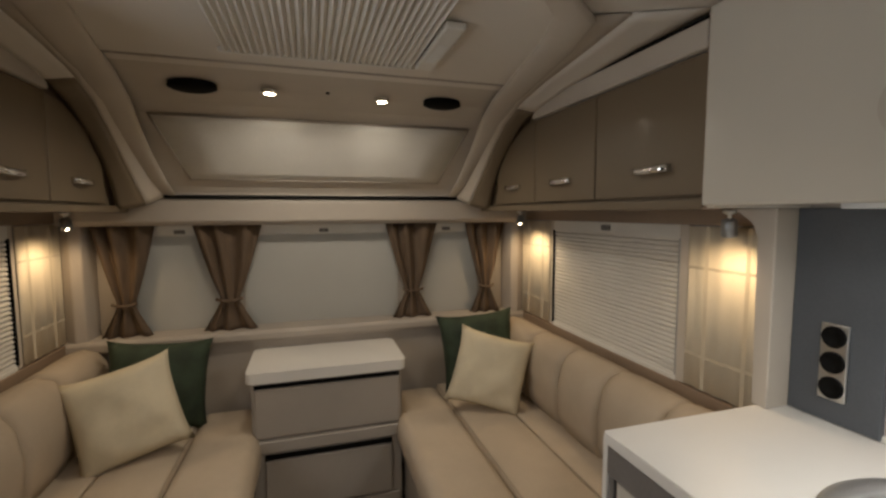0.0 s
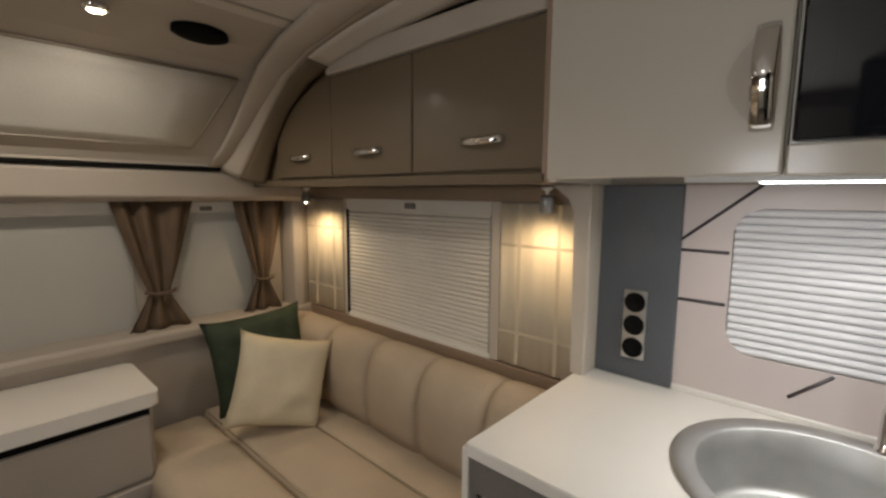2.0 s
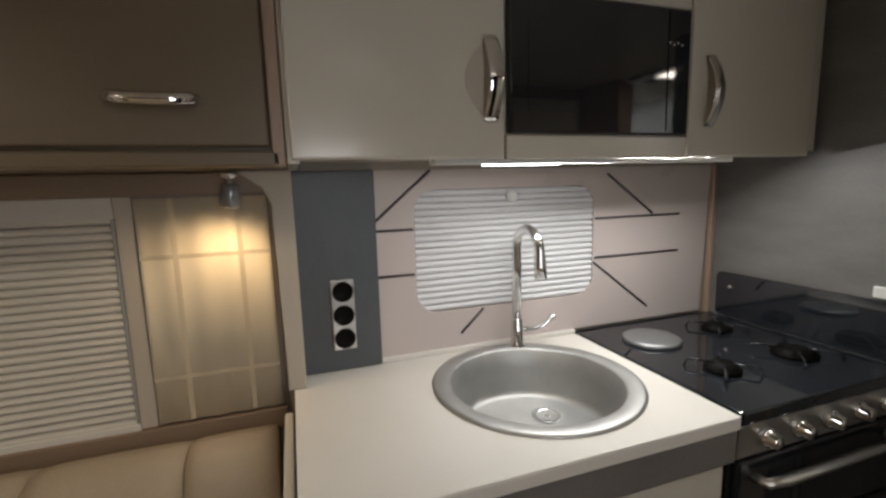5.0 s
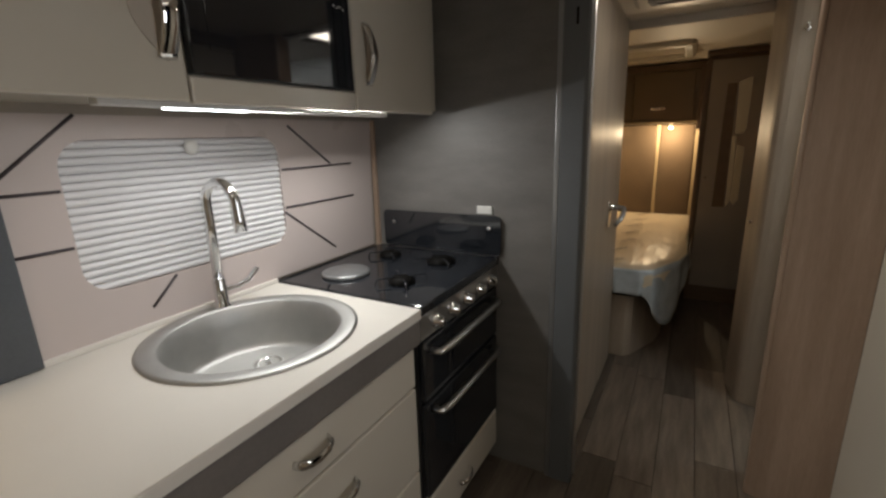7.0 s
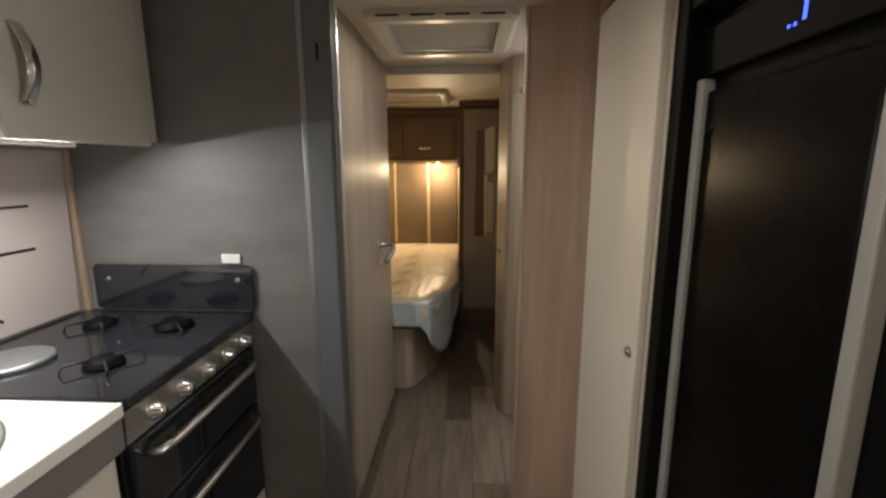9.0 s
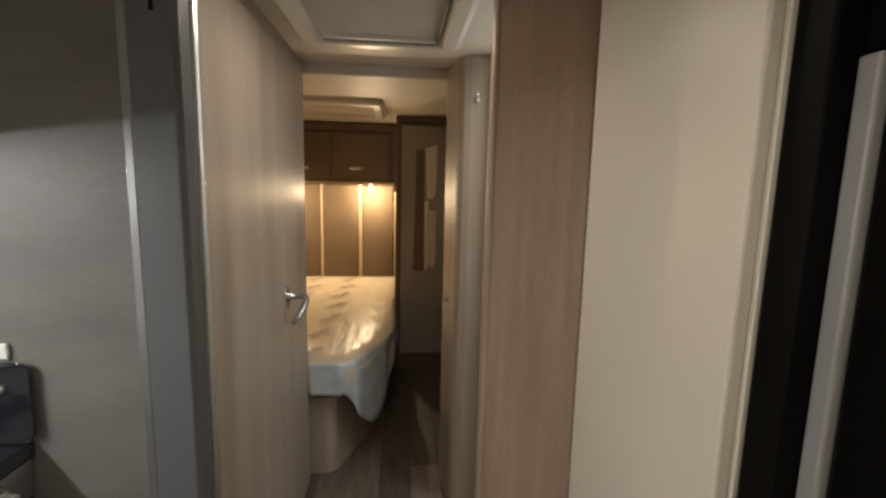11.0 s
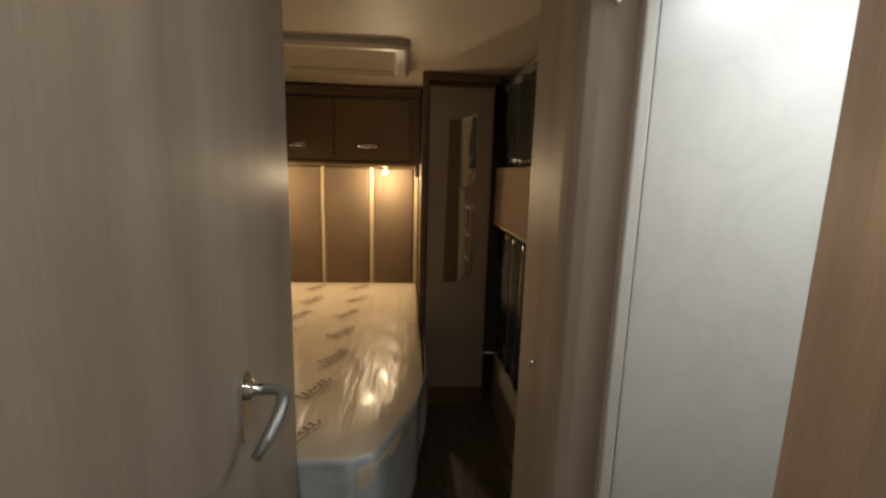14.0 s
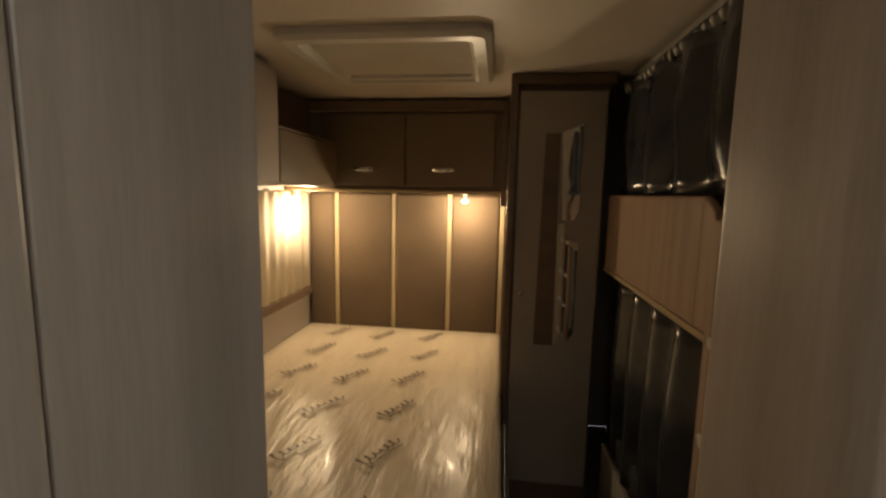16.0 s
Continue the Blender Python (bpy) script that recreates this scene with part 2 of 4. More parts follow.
def tube(name, path, radius, mat, parent=None, sides=10, flat=1.0, up=(0, 0, 1)):
    bm = bmesh.new()
    path = [Vector(p) for p in path]
    rings = []
    for i, p in enumerate(path):
        d = (path[min(i + 1, len(path) - 1)] - path[max(i - 1, 0)]).normalized()
        u = Vector(up)
        u = (u - d * u.dot(d))
        u = u.normalized() if u.length > 1e-4 else d.orthogonal().normalized()
        s = d.cross(u)
        r = radius[i] if isinstance(radius, (list, tuple)) else radius
        rings.append([bm.verts.new(p + s * r * math.cos(2 * math.pi * k / sides) + u * r * flat * math.sin(2 * math.pi * k / sides)) for k in range(sides)])
    for a, b in zip(rings, rings[1:]):
        for k in range(sides):
            bm.faces.new((a[k], a[(k + 1) % sides], b[(k + 1) % sides], b[k]))
    bm.faces.new(rings[0]), bm.faces.new(rings[-1][::-1])
    return put(name, bm, mat, parent, True)


def lathe(name, profile, centre, mat, parent=None, sides=40, turn=None, cap=True):
    bm = bmesh.new()
    rings = []
    for r, z in profile:
        rings.append([bm.verts.new((max(r, 1e-4) * math.cos(2 * math.pi * k / sides), max(r, 1e-4) * math.sin(2 * math.pi * k / sides), z)) for k in range(sides)])
    for a, b in zip(rings, rings[1:]):
        for k in range(sides):
            bm.faces.new((a[k], a[(k + 1) % sides], b[(k + 1) % sides], b[k]))
    if cap:
        bm.faces.new(rings[0])
    bm.faces.new(rings[-1][::-1])
    bmesh.ops.transform(bm, matrix=Matrix.Translation(centre) @ (turn or Matrix()), verts=bm.verts)
    return put(name, bm, mat, parent, True)


def sheet(name, place, nu, nv, thick, mat, parent=None, smooth=True):
    """A surface place(u, v) with u, v in 0..1, given thickness along its normals."""
    bm = bmesh.new()
    g = [[bm.verts.new(place(i / nu, j / nv)) for j in range(nv + 1)] for i in range(nu + 1)]
    for i in range(nu):
        for j in range(nv):
            bm.faces.new((g[i][j], g[i + 1][j], g[i + 1][j + 1], g[i][j + 1]))
    ob = put(name, bm, mat, parent, smooth)
    if thick:
        mod = ob.modifiers.new("thickness", "SOLIDIFY")
        mod.thickness, mod.offset = thick, 0
    return ob


def thing(name, place, label, category, group="", kind=""):
    e = new(name)
    e.location, e.empty_display_size = place, 0.05
    return tagged(e, label, category, group, kind)


def setting(ob, label="", category=""):
    return tagged(ob, label, category, kind="structure")


ROT_X = Matrix.Rotation(radians(90), 4, "X")
ROT_Y = Matrix.Rotation(radians(90), 4, "Y")
XR, XL, YF, YB, ZC = 1.28, -1.13, 2.56, -3.93, 1.97
MID = 0.075

# ---- large structure ----
floor = setting(box("floor", (XL, YB, -0.06), (XR, YF, -0.006), GAP, bevel=0), "grey-brown oak plank vinyl floor of the aisle", "floor")
setting(box("ceiling", (XL - 0.05, YB - 0.05, ZC), (XR + 0.05, 1.72, ZC + 0.05), CEILING, bevel=0), "off-white lined caravan ceiling", "ceiling")


def wall_x(name, x0, x1, y0, y1, z0, z1, holes, mat, label):
    """A side wall with square openings (y0, y1, z0, z1), sorted along y."""
    w = setting(thing(name, (x0, y0, z0), label, "wall"))
    at = y0
    for a, b, c, d in holes:
        box("panel", (x0, at, z0), (x1, a, z1), mat, w, 0)
        box("panel", (x0, a, z0), (x1, b, c), mat, w, 0)
        box("panel", (x0, a, d), (x1, b, z1), mat, w, 0)
        at = b
    box("panel", (x0, at, z0), (x1, y1, z1), mat, w, 0)
    return w


wall_x("wall_east", XR, XR + 0.04, YB, YF, 0, ZC + 0.02, [(-3.72, -2.92, 0.86, 1.44), (-0.07, 0.54, 1.06, 1.42), (1.25, 2.10, 0.87, 1.42)], LINING, "taupe lined side wall with three windows")
wall_x("wall_west", XL - 0.04, XL, YB, YF, 0, ZC + 0.02, [(1.25, 2.10, 0.87, 1.42)], LINING, "taupe lined side wall with one window")
setting(box("wall_south", (XL - 0.04, YB - 0.04, 0), (XR + 0.04, YB, ZC + 0.02), LINING, bevel=0), "taupe lined rear wall", "wall")
w = setting(thing("wall_north", (0, YF, 0), "taupe lined front wall with three windows", "wall"))
box("panel", (XL - 0.04, YF, 0), (XR + 0.04, YF + 0.04, 0.87), LINING, w, 0)
box("panel", (XL - 0.04, YF, 1.39), (XR + 0.04, YF + 0.04, 1.62), LINING, w, 0)
for a, b in ((XL - 0.04, -0.83), (-0.43, -0.33), (0.48, 0.58), (0.98, XR + 0.04)):
    box("panel", (a, YF, 0.87), (b, YF + 0.04, 1.39), LINING, w, 0)

# front lining that leans back from the pelmet to the ceiling, one curved shell
PROFILE = [(1.70, 1.975), (1.78, 1.965), (1.92, 1.945), (2.04, 1.915), (2.10, 1.88), (2.40, 1.60), (2.425, 1.57), (2.43, 1.535)]
back = [(y + 0.05, z + 0.05) for y, z in PROFILE[::-1]]
setting(prism("lining_front", PROFILE + back, "x", XL - 0.04, XR + 0.04, PAD), "padded beige front lining that leans back to the ceiling", "lining")
setting(prism("pelmet", [(2.60, 1.41), (2.44, 1.41), (2.415, 1.43), (2.415, 1.53), (2.43, 1.545), (2.60, 1.58)], "x", XL, XR, LINING, bevel=0.006), "taupe pelmet board over the front windows", "pelmet")
# shade line at the top of the pelmet, put in as a black strip
setting(prism("shade_pelmet", [(2.42, 1.541), (2.405, 1.546), (2.405, 1.556), (2.43, 1.561)], "x", -0.66, 0.81, SOOT), "black strip put in for the shade line over the pelmet", "trim")

# window shelf and lining boards under the front windows
setting(prism("window_ledge", [(2.56, 0.80), (2.44, 0.80), (2.43, 0.815), (2.43, 0.845), (2.44, 0.86), (2.56, 0.868)], "x", XL, XR, LINING, bevel=0.004), "taupe window shelf along the front wall", "ledge")
setting(box("board_front", (XL, 2.47, 0.0), (XR, 2.56, 0.80), LINING, bevel=0), "taupe board under the front windows", "board")

# mouldings that sweep from the pelmet up into the ceiling round the front rooflight
def arch(s):
    pts = []
    for x, y, z in ((0.80, 2.435, 1.56), (0.825, 2.34, 1.63), (0.845, 2.22, 1.73), (0.85, 2.10, 1.82), (0.835, 1.95, 1.90), (0.81, 1.75, 1.945), (0.775, 1.5, 1.958), (0.72, 1.2, 1.962), (0.66, 1.02, 1.962), (0.56, 0.93, 1.962), (0.40, 0.90, 1.962), (0.075, 0.90, 1.962)):
        pts.append((x if s > 0 else 2 * MID - x, y, z))
    return pts


for s in (1, -1):
    setting(tube("trim_arch", arch(s), [0.045] + [0.055] * 11, PAD, None, 18, 0.32, (0, -0.5, 1)), "padded beige moulding round the front rooflight", "trim")

# coves that fill the corner between the mouldings and the locker faces
EDGE_YZ = [(2.29, 1.49), (2.25, 1.58), (2.17, 1.69), (2.06, 1.79), (1.92, 1.865), (1.74, 1.915), (1.5, 1.945), (1.2, 1.958), (0.88, 1.966)]
def cove(s):
    inner = arch(s)[:9]
    def place(u, v):
        f = u * 8
        i = min(int(f), 7)
        k = f - i
        p = Vector(inner[i]).lerp(Vector(inner[i + 1]), k)
        q = Vector((MID + s * 0.888, *EDGE_YZ[i])).lerp(Vector((MID + s * 0.888, *EDGE_YZ[i + 1])), k)
        b = p.lerp(q, v)
        return b + Vector((0, -0.02, -0.02)) * math.sin(math.pi * v) * max(0.0, 1 - 1.4 * u)
    return place


def cove_part(s, u0, u1, v0, v1):
    place = cove(s)
    return lambda u, v: place(u0 + (u1 - u0) * u, v0 + (v1 - v0) * v)


for s in (1, -1):
    setting(sheet("trim_cove", cove_part(s, 0, 1, 0, 0.42), 28, 4, 0.004, PAD), "padded beige cove beside the ceiling moulding", "trim")
    setting(sheet("trim_cove", cove_part(s, 0.60, 1, 0.42, 1), 14, 4, 0.004, CEILING), "smooth off-white lining above the lockers", "trim")
    setting(sheet("trim_locker_end", cove_part(s, 0, 0.60, 0.42, 1), 18, 4, 0.004, LOCKER), "olive-brown curved end of the overhead lockers", "trim")

# partition behind the cooker, with its metal corner post
setting(box("partition_kitchen", (0.45, -0.62, 0), (XR, -0.59, ZC), SLATE, bevel=0), "slate grey laminate partition beside the cooker", "partition")
setting(prism("post_kitchen", [(0.456, -0.575), (0.456, -0.63), (0.378, -0.63), (0.370, -0.622), (0.370, -0.584), (0.380, -0.575)], "z", 0, ZC, POSTGREY, bevel=0.002), "blue-grey corner post", "post")
setting(prism("trim_post", [(0.400, -0.634), (0.378, -0.634), (0.370, -0.640), (0.367, -0.652), (0.372, -0.664), (0.400, -0.668)], "z", 0, ZC, ALU, bevel=0.002), "rounded silver strip beside the corner post", "trim")
setting(box("trim_partition", (0.457, -0.59, 0), (0.475, -0.578, ZC), SATIN, bevel=0.003), "thin grey strip along the partition edge", "trim")
setting(box("trim_kitchen_corner", (XR - 0.022, -0.59, 0.93), (XR - 0.002, -0.572, 1.48), PINKWOOD, bevel=0.003), "pale wooden corner strip", "trim")

# shower room wall with its closed door, beside the aisle
w = setting(thing("wall_shower", (0.41, -0.62, 0), "pale ash veneer wall of the shower room", "wall"))
box("jamb", (0.41, -0.70, 0), (0.44, -0.63, ZC), WOOD_V, w)
box("jamb", (0.41, -1.765, 0), (0.44, -1.440, ZC), WOOD_V, w)
box("head", (0.41, -1.440, 1.93), (0.44, -0.70, ZC), WOOD_V, w, 0.001)
setting(box("wall_shower_rear", (0.441, -1.76, 0), (XR, -1.73, ZC), WOOD_V, bevel=0.001), "pale ash veneer rear wall of the shower room", "wall")
d = setting(thing("door_shower", (0.41, -1.08, 0), "closed pale ash door with a chrome lever handle", "door"))
box("leaf", (0.404, -1.434, 0.03), (0.435, -0.706, 1.925), WOOD_V, d, 0.006)
for z in (0.35, 1.70):
    box("hinge", (0.398, -0.712, z), (0.41, -0.700, z + 0.09), ALU, d, 0.002)
prism("plate", round_rect(-1.395, -1.345, 0.925, 1.065, 0.024), "x", 0.395, 0.404, CHROME, d, 0.002)
lathe("rose", [(0.019, 0), (0.019, 0.010), (0.012, 0.014), (0.011, 0.03)], (0.396, -1.37, 1.03), CHROME, d, 20, Matrix.Rotation(radians(-90), 4, "Y"))
tube("lever", [(0.385, -1.37, 1.03), (0.345, -1.37, 1.031), (0.330, -1.366, 1.028), (0.324, -1.352, 1.018), (0.328, -1.325, 0.998), (0.338, -1.295, 0.976), (0.350, -1.268, 0.958)], [0.010, 0.011, 0.012, 0.012, 0.012, 0.011, 0.009], SATIN, d, 12)
setting(box("trim_header", (-0.26, -1.785, 1.925), (0.43, -1.762, ZC), PAD, bevel=0.004), "ceiling strip over the bedroom opening", "trim")

# washroom: corner wall, opening with white frame, marble lining
setting(prism("wall_washroom", [(-0.478, -0.757), (-0.262, -0.842), (-0.272, -0.868), (-0.50, -0.785)], "z", 0, ZC, PINKWOOD, bevel=0.004), "beech veneer angled wall beside the washroom", "wall")
setting(prism("post_washroom", [(-0.262, -0.840), (-0.250, -0.845), (-0.246, -0.858), (-0.302, -0.985), (-0.325, -0.99), (-0.285, -0.87)], "z", 0, ZC, PINKWOOD, bevel=0.004), "rounded beech post at the washroom opening", "post")
bunk_end = setting(prism("partition_bunk", [(-0.375, -1.52), (-0.30, -1.538), (-0.274, -1.550), (-0.260, -1.566), (-0.252, -1.59), (-0.222, -1.745), (-0.227, -1.757), (-0.24, -1.762), (-0.46, -1.762), (-0.46, -1.56)], "z", 0.0, ZC, WOOD_V, bevel=0.003), "pale ash partition between washroom and bunks", "partition")
lathe("partition_catch", [(0.012, 0), (0.014, 0.004), (0.010, 0.012), (0.003, 0.016)], (-0.239, -1.665, 0.945), CHROME, None, 18, Matrix.Rotation(radians(90), 4, "Y"))
tagged(bpy.data.objects["partition_catch"], "round chrome push catch on the partition", "catch")
hook = thing("coat_hook", (-0.322, -1.533, 1.80), "small chrome coat hook on the partition", "hook")
lathe("plate", [(0.014, 0), (0.014, 0.005), (0.006, 0.008)], (-0.322, -1.534, 1.80), CHROME, hook, 16, Matrix.Rotation(radians(-90), 4, "X"))
tube("arm", [(-0.322, -1.53, 1.80), (-0.318, -1.505, 1.797), (-0.316, -1.492, 1.803), (-0.316, -1.488, 1.818)], [0.005, 0.005, 0.006, 0.007], CHROME, hook, 8)
setting(box("trim_post_slot", (0.408, -0.576, 1.74), (0.416, -0.5735, 1.79), SOOT, bevel=0.001), "small dark slot in the corner post", "trim")
f = setting(thing("door_frame_washroom", (-0.45, -1.64, 0), "white plastic frame of the washroom opening", "door frame"))
box("jamb", (-0.400, -1.530, 0), (-0.368, -1.500, ZC), FRAME_W, f, 0.006)
box("seal", (-0.404, -1.524, 0), (-0.399, -1.506, ZC), SOOT, f, 0.002)
w = setting(thing("wall_washroom_inner", (XL, -1.65, 0), "grey-white marble laminate washroom lining", "wall"))
box("panel", (XL, -1.62, 0), (-0.402, -1.528, ZC), MARBLE, w, 0)
box("panel", (XL, -0.83, 0), (-0.50, -0.80, ZC), MARBLE, w, 0)
box("panel", (XL, -1.53, 0), (XL + 0.012, -0.83, ZC), MARBLE, w, 0)
lamp = thing("washroom_lamp", (-0.80, -1.16, ZC), "round white washroom ceiling lamp, switched on", "lamp")
lathe("shade", [(0.13, 0), (0.13, -0.012), (0.11, -0.022), (0.0, -0.026)], (-0.80, -1.16, ZC - 0.002), glow("washroom_lamp_face", (0.9, 0.95, 1.0), 14), lamp, 32)

# ceiling rooflights
def rooflight(x0, x1, y0, y1, pleats):
    r = setting(thing("rooflight", ((x0 + x1) / 2, (y0 + y1) / 2, ZC), "cream plastic rooflight with a drawn pleated blind", "rooflight"))
    outer, inner = round_rect(x0, x1, y0, y1, 0.05), round_rect(x0 + 0.075, x1 - 0.075, y0 + 0.075, y1 - 0.075, 0.02)
    bm = bmesh.new()
    rings = [[bm.verts.new((x, y, z)) for x, y in pts] for pts, z in ((outer, ZC - 0.001), (outer, ZC - 0.022), (round_rect(x0 + 0.02, x1 - 0.02, y0 + 0.02, y1 - 0.02, 0.04), ZC - 0.034), (round_rect(x0 + 0.06, x1 - 0.06, y0 + 0.06, y1 - 0.06, 0.025), ZC - 0.034), (inner, ZC - 0.012))]
    for a, b in zip(rings, rings[1:]):
        for k in range(len(a)):
            bm.faces.new((a[k], a[(k + 1) % len(a)], b[(k + 1) % len(a)], b[k]))
    put("frame", bm, FRAME_W, r, False)
    n = pleats * 2
    sheet("blind", lambda u, v: (x0 + 0.07 + (x1 - x0 - 0.14) * v, y0 + 0.07 + (y1 - y0 - 0.14) * u, ZC - 0.008 - (0.006 if round(u * n) % 2 else 0.0)), n, 1, 0, BLIND, r, False)
    box("bar", (x0 + 0.09, y0 + 0.08, ZC - 0.026), (x1 - 0.09, y0 + 0.105, ZC - 0.010), FRAME_W, r)
    return r


rooflight(-0.23, 0.34, -1.43, -0.85, 14)
rooflight(0.10, 0.80, -3.16, -2.53, 16)
rl_aisle = bpy.data.objects["rooflight"]
for i in range(4):
    x = -0.175 + 0.125 * i
    box("vent_slot", (x, -0.853, ZC - 0.024), (x + 0.085, -0.846, ZC - 0.018), SOOT, rl_aisle, 0.001)
box("blind_gap", (-0.150, -1.350, ZC - 0.030), (-0.143, -0.93, ZC - 0.012), EDGE, rl_aisle, 0.001)
box("blind_gap", (-0.14, -1.357, ZC - 0.030), (0.25, -1.350, ZC - 0.012), EDGE, rl_aisle, 0.001)

# front rooflight: pleated shade in the ceiling, panel with spots and speakers
r = setting(thing("rooflight_front", (MID, 1.3, ZC), "pleated shade of the front rooflight in a beige frame", "rooflight"))
N = 60
sheet("blind", lambda u, v: (-0.236 + 0.585 * u, 0.95 + 0.55 * v, 1.962 - (0.011 if round(u * N) % 2 else 0.0)), N, 1, 0, BLIND, r, False)
box("bar", (0.352, 1.13, 1.945), (0.410, 1.485, 1.966), FRAME_W, r, 0.006)
box("label", (0.366, 1.25, 1.9435), (0.396, 1.40, 1.9455), WHITE, r, 0.0005)
box("rim", (-0.25, 1.498, 1.952), (0.352, 1.512, 1.970), FRAME_W, r, 0.004)
setting(prism("trim_front_seam", [(1.640, 1.966), (1.652, 1.966), (1.652, 1.972), (1.640, 1.972)], "x", -0.64, 0.78, LINING), "narrow seam across the front ceiling", "trim")

b = setting(thing("window_front_roof", (MID, 2.24, 1.77), "cream blind drawn over the leaning front roof window", "window"))
def lean(u, v):
    half = 0.690 - 0.085 * v
    y, z = 2.098 + 0.262 * v, 1.8815 - 0.2445 * v
    return (MID + half * (2 * u - 1), y - 0.006, z - 0.007)
sheet("blind", lean, 8, 8, 0.004, BLIND_R, b)
for a, c in (((0, 1), (1, 1)), ((0, 0), (0, 1)), ((1, 0), (1, 1)), ((0, 0), (1, 0))):
    tube("rim", [lean(*a), lean(*c)], 0.005, LINING, b, 8)


def roof_spot(x, y):
    t = thing("roof_spotlight", (x, y, 1.94), "small round warm roof spotlight, switched on", "lamp", "roof spotlights")
    lathe("ring", [(0.032, 0.008), (0.034, -0.004), (0.024, -0.010), (0.022, -0.006)], (x, y, 1.938), CHROME, t, 24)
    lathe("bulb", [(0.021, 0.0), (0.019, -0.008), (0.0, -0.010)], (x, y, 1.936), BULB, t, 20)


def speaker(x, y):
    t = thing("roof_speaker", (x, y, 1.94), "oval black roof speaker with a mesh face", "speaker", "roof speakers")
    o = lathe("grille", [(0.082, 0.01), (0.084, -0.006), (0.070, -0.012), (0.045, -0.016), (0.0, -0.017)], (0, 0, 0), SOOT, t, 32)
    o.data.transform(Matrix.Translation((x, y, 1.938)) @ Matrix.Rotation(radians(-10), 4, "X") @ Matrix.Diagonal((1, 0.55, 1, 1)))


roof_spot(-0.135, 1.87), roof_spot(0.303, 1.88)
speaker(-0.40, 1.87), speaker(0.565, 1.88)
lathe("ceiling_sensor", [(0.008, 0.0), (0.008, -0.008), (0.0, -0.010)], (0.085, 1.88, 1.955), SOOT, None, 12)
tagged(bpy.data.objects["ceiling_sensor"], "tiny black sensor in the front ceiling", "sensor")
for yy in (0.15, 0.55, 0.95):
    t = thing("ceiling_downlight", (-0.12, yy, ZC), "small round ceiling downlight, switched on", "lamp", "ceiling downlights")
    lathe("ring", [(0.032, 0.0), (0.034, -0.010), (0.024, -0.016), (0.022, -0.010)], (-0.12, yy, ZC - 0.001), CHROME, t, 24)
    lathe("bulb", [(0.021, -0.004), (0.0, -0.012)], (-0.12, yy, ZC - 0.002), BULB, t, 20)

# ---- lounge ----
def bow_handle(parent, x, y, z, length=0.13, side=-1):
    """A chrome bow handle along y on a face that looks along side * x."""
    pts = [(x, y - length / 2, z), (x + side * 0.018, y - length / 2 + 0.006, z), (x + side * 0.026, y - length / 4, z - 0.003), (x + side * 0.028, y, z - 0.004), (x + side * 0.026, y + length / 4, z - 0.003), (x + side * 0.018, y + length / 2 - 0.006, z), (x, y + length / 2, z)]
    tube("handle", pts, 0.011, CHROME, parent, 8, 0.45, (side, 0, 0))


def overhead_locker(side):
    fx = MID + side * 0.895
    wall = XR if side > 0 else XL
    t = thing("overhead_locker", (fx, 1.6, 1.48), "row of glossy olive-brown overhead lockers with chrome handles", "locker", "lounge lockers")
    s = -side
    lo, hi = sorted((fx + side * 0.02, wall))
    prism("body", [(0.872, 1.48), (2.40, 1.48), (2.40, 1.60), (2.10, 1.88), (1.95, ZC - 0.004), (0.872, ZC - 0.004)], "x", lo, hi, LOCKER, t, 0)
    for a, b in ((0.897, 1.350), (1.356, 1.785), (1.791, 2.20)):
        lo, hi = sorted((fx, fx + side * 0.018))
        far = a > 1.7
        prism("door", [(a, 1.512), (b, 1.512), (b, 1.74 if far else 1.872), (a + 0.12 if far else b, 1.858 if far else 1.872), (a, 1.870 if far else 1.872)], "x", lo, hi, LOCKER, t, 0.004)
        bow_handle(t, fx, {0.897: 1.08, 1.356: 1.57, 1.791: 2.0}[a], 1.592, 0.14, s)
    lo, hi = sorted((fx - side * 0.012, fx + side * 0.03))
    box("cornice", (lo, 0.895, 1.877), (hi, 1.80, 1.948), PAD, t, 0.006)
    box("groove", (lo + 0.004, 0.895, 1.9485), (hi - 0.004, 1.74, 1.957), SOOT, t, 0.001)
    box("lower_rail", (lo, 0.88, 1.475), (hi, 2.41, 1.503), LOCKER, t, 0.004)
    box("end_strip", (lo, 0.870, 1.475), (hi, 0.893, ZC - 0.004), PINKWOOD, t, 0.003)


overhead_locker(1), overhead_locker(-1)


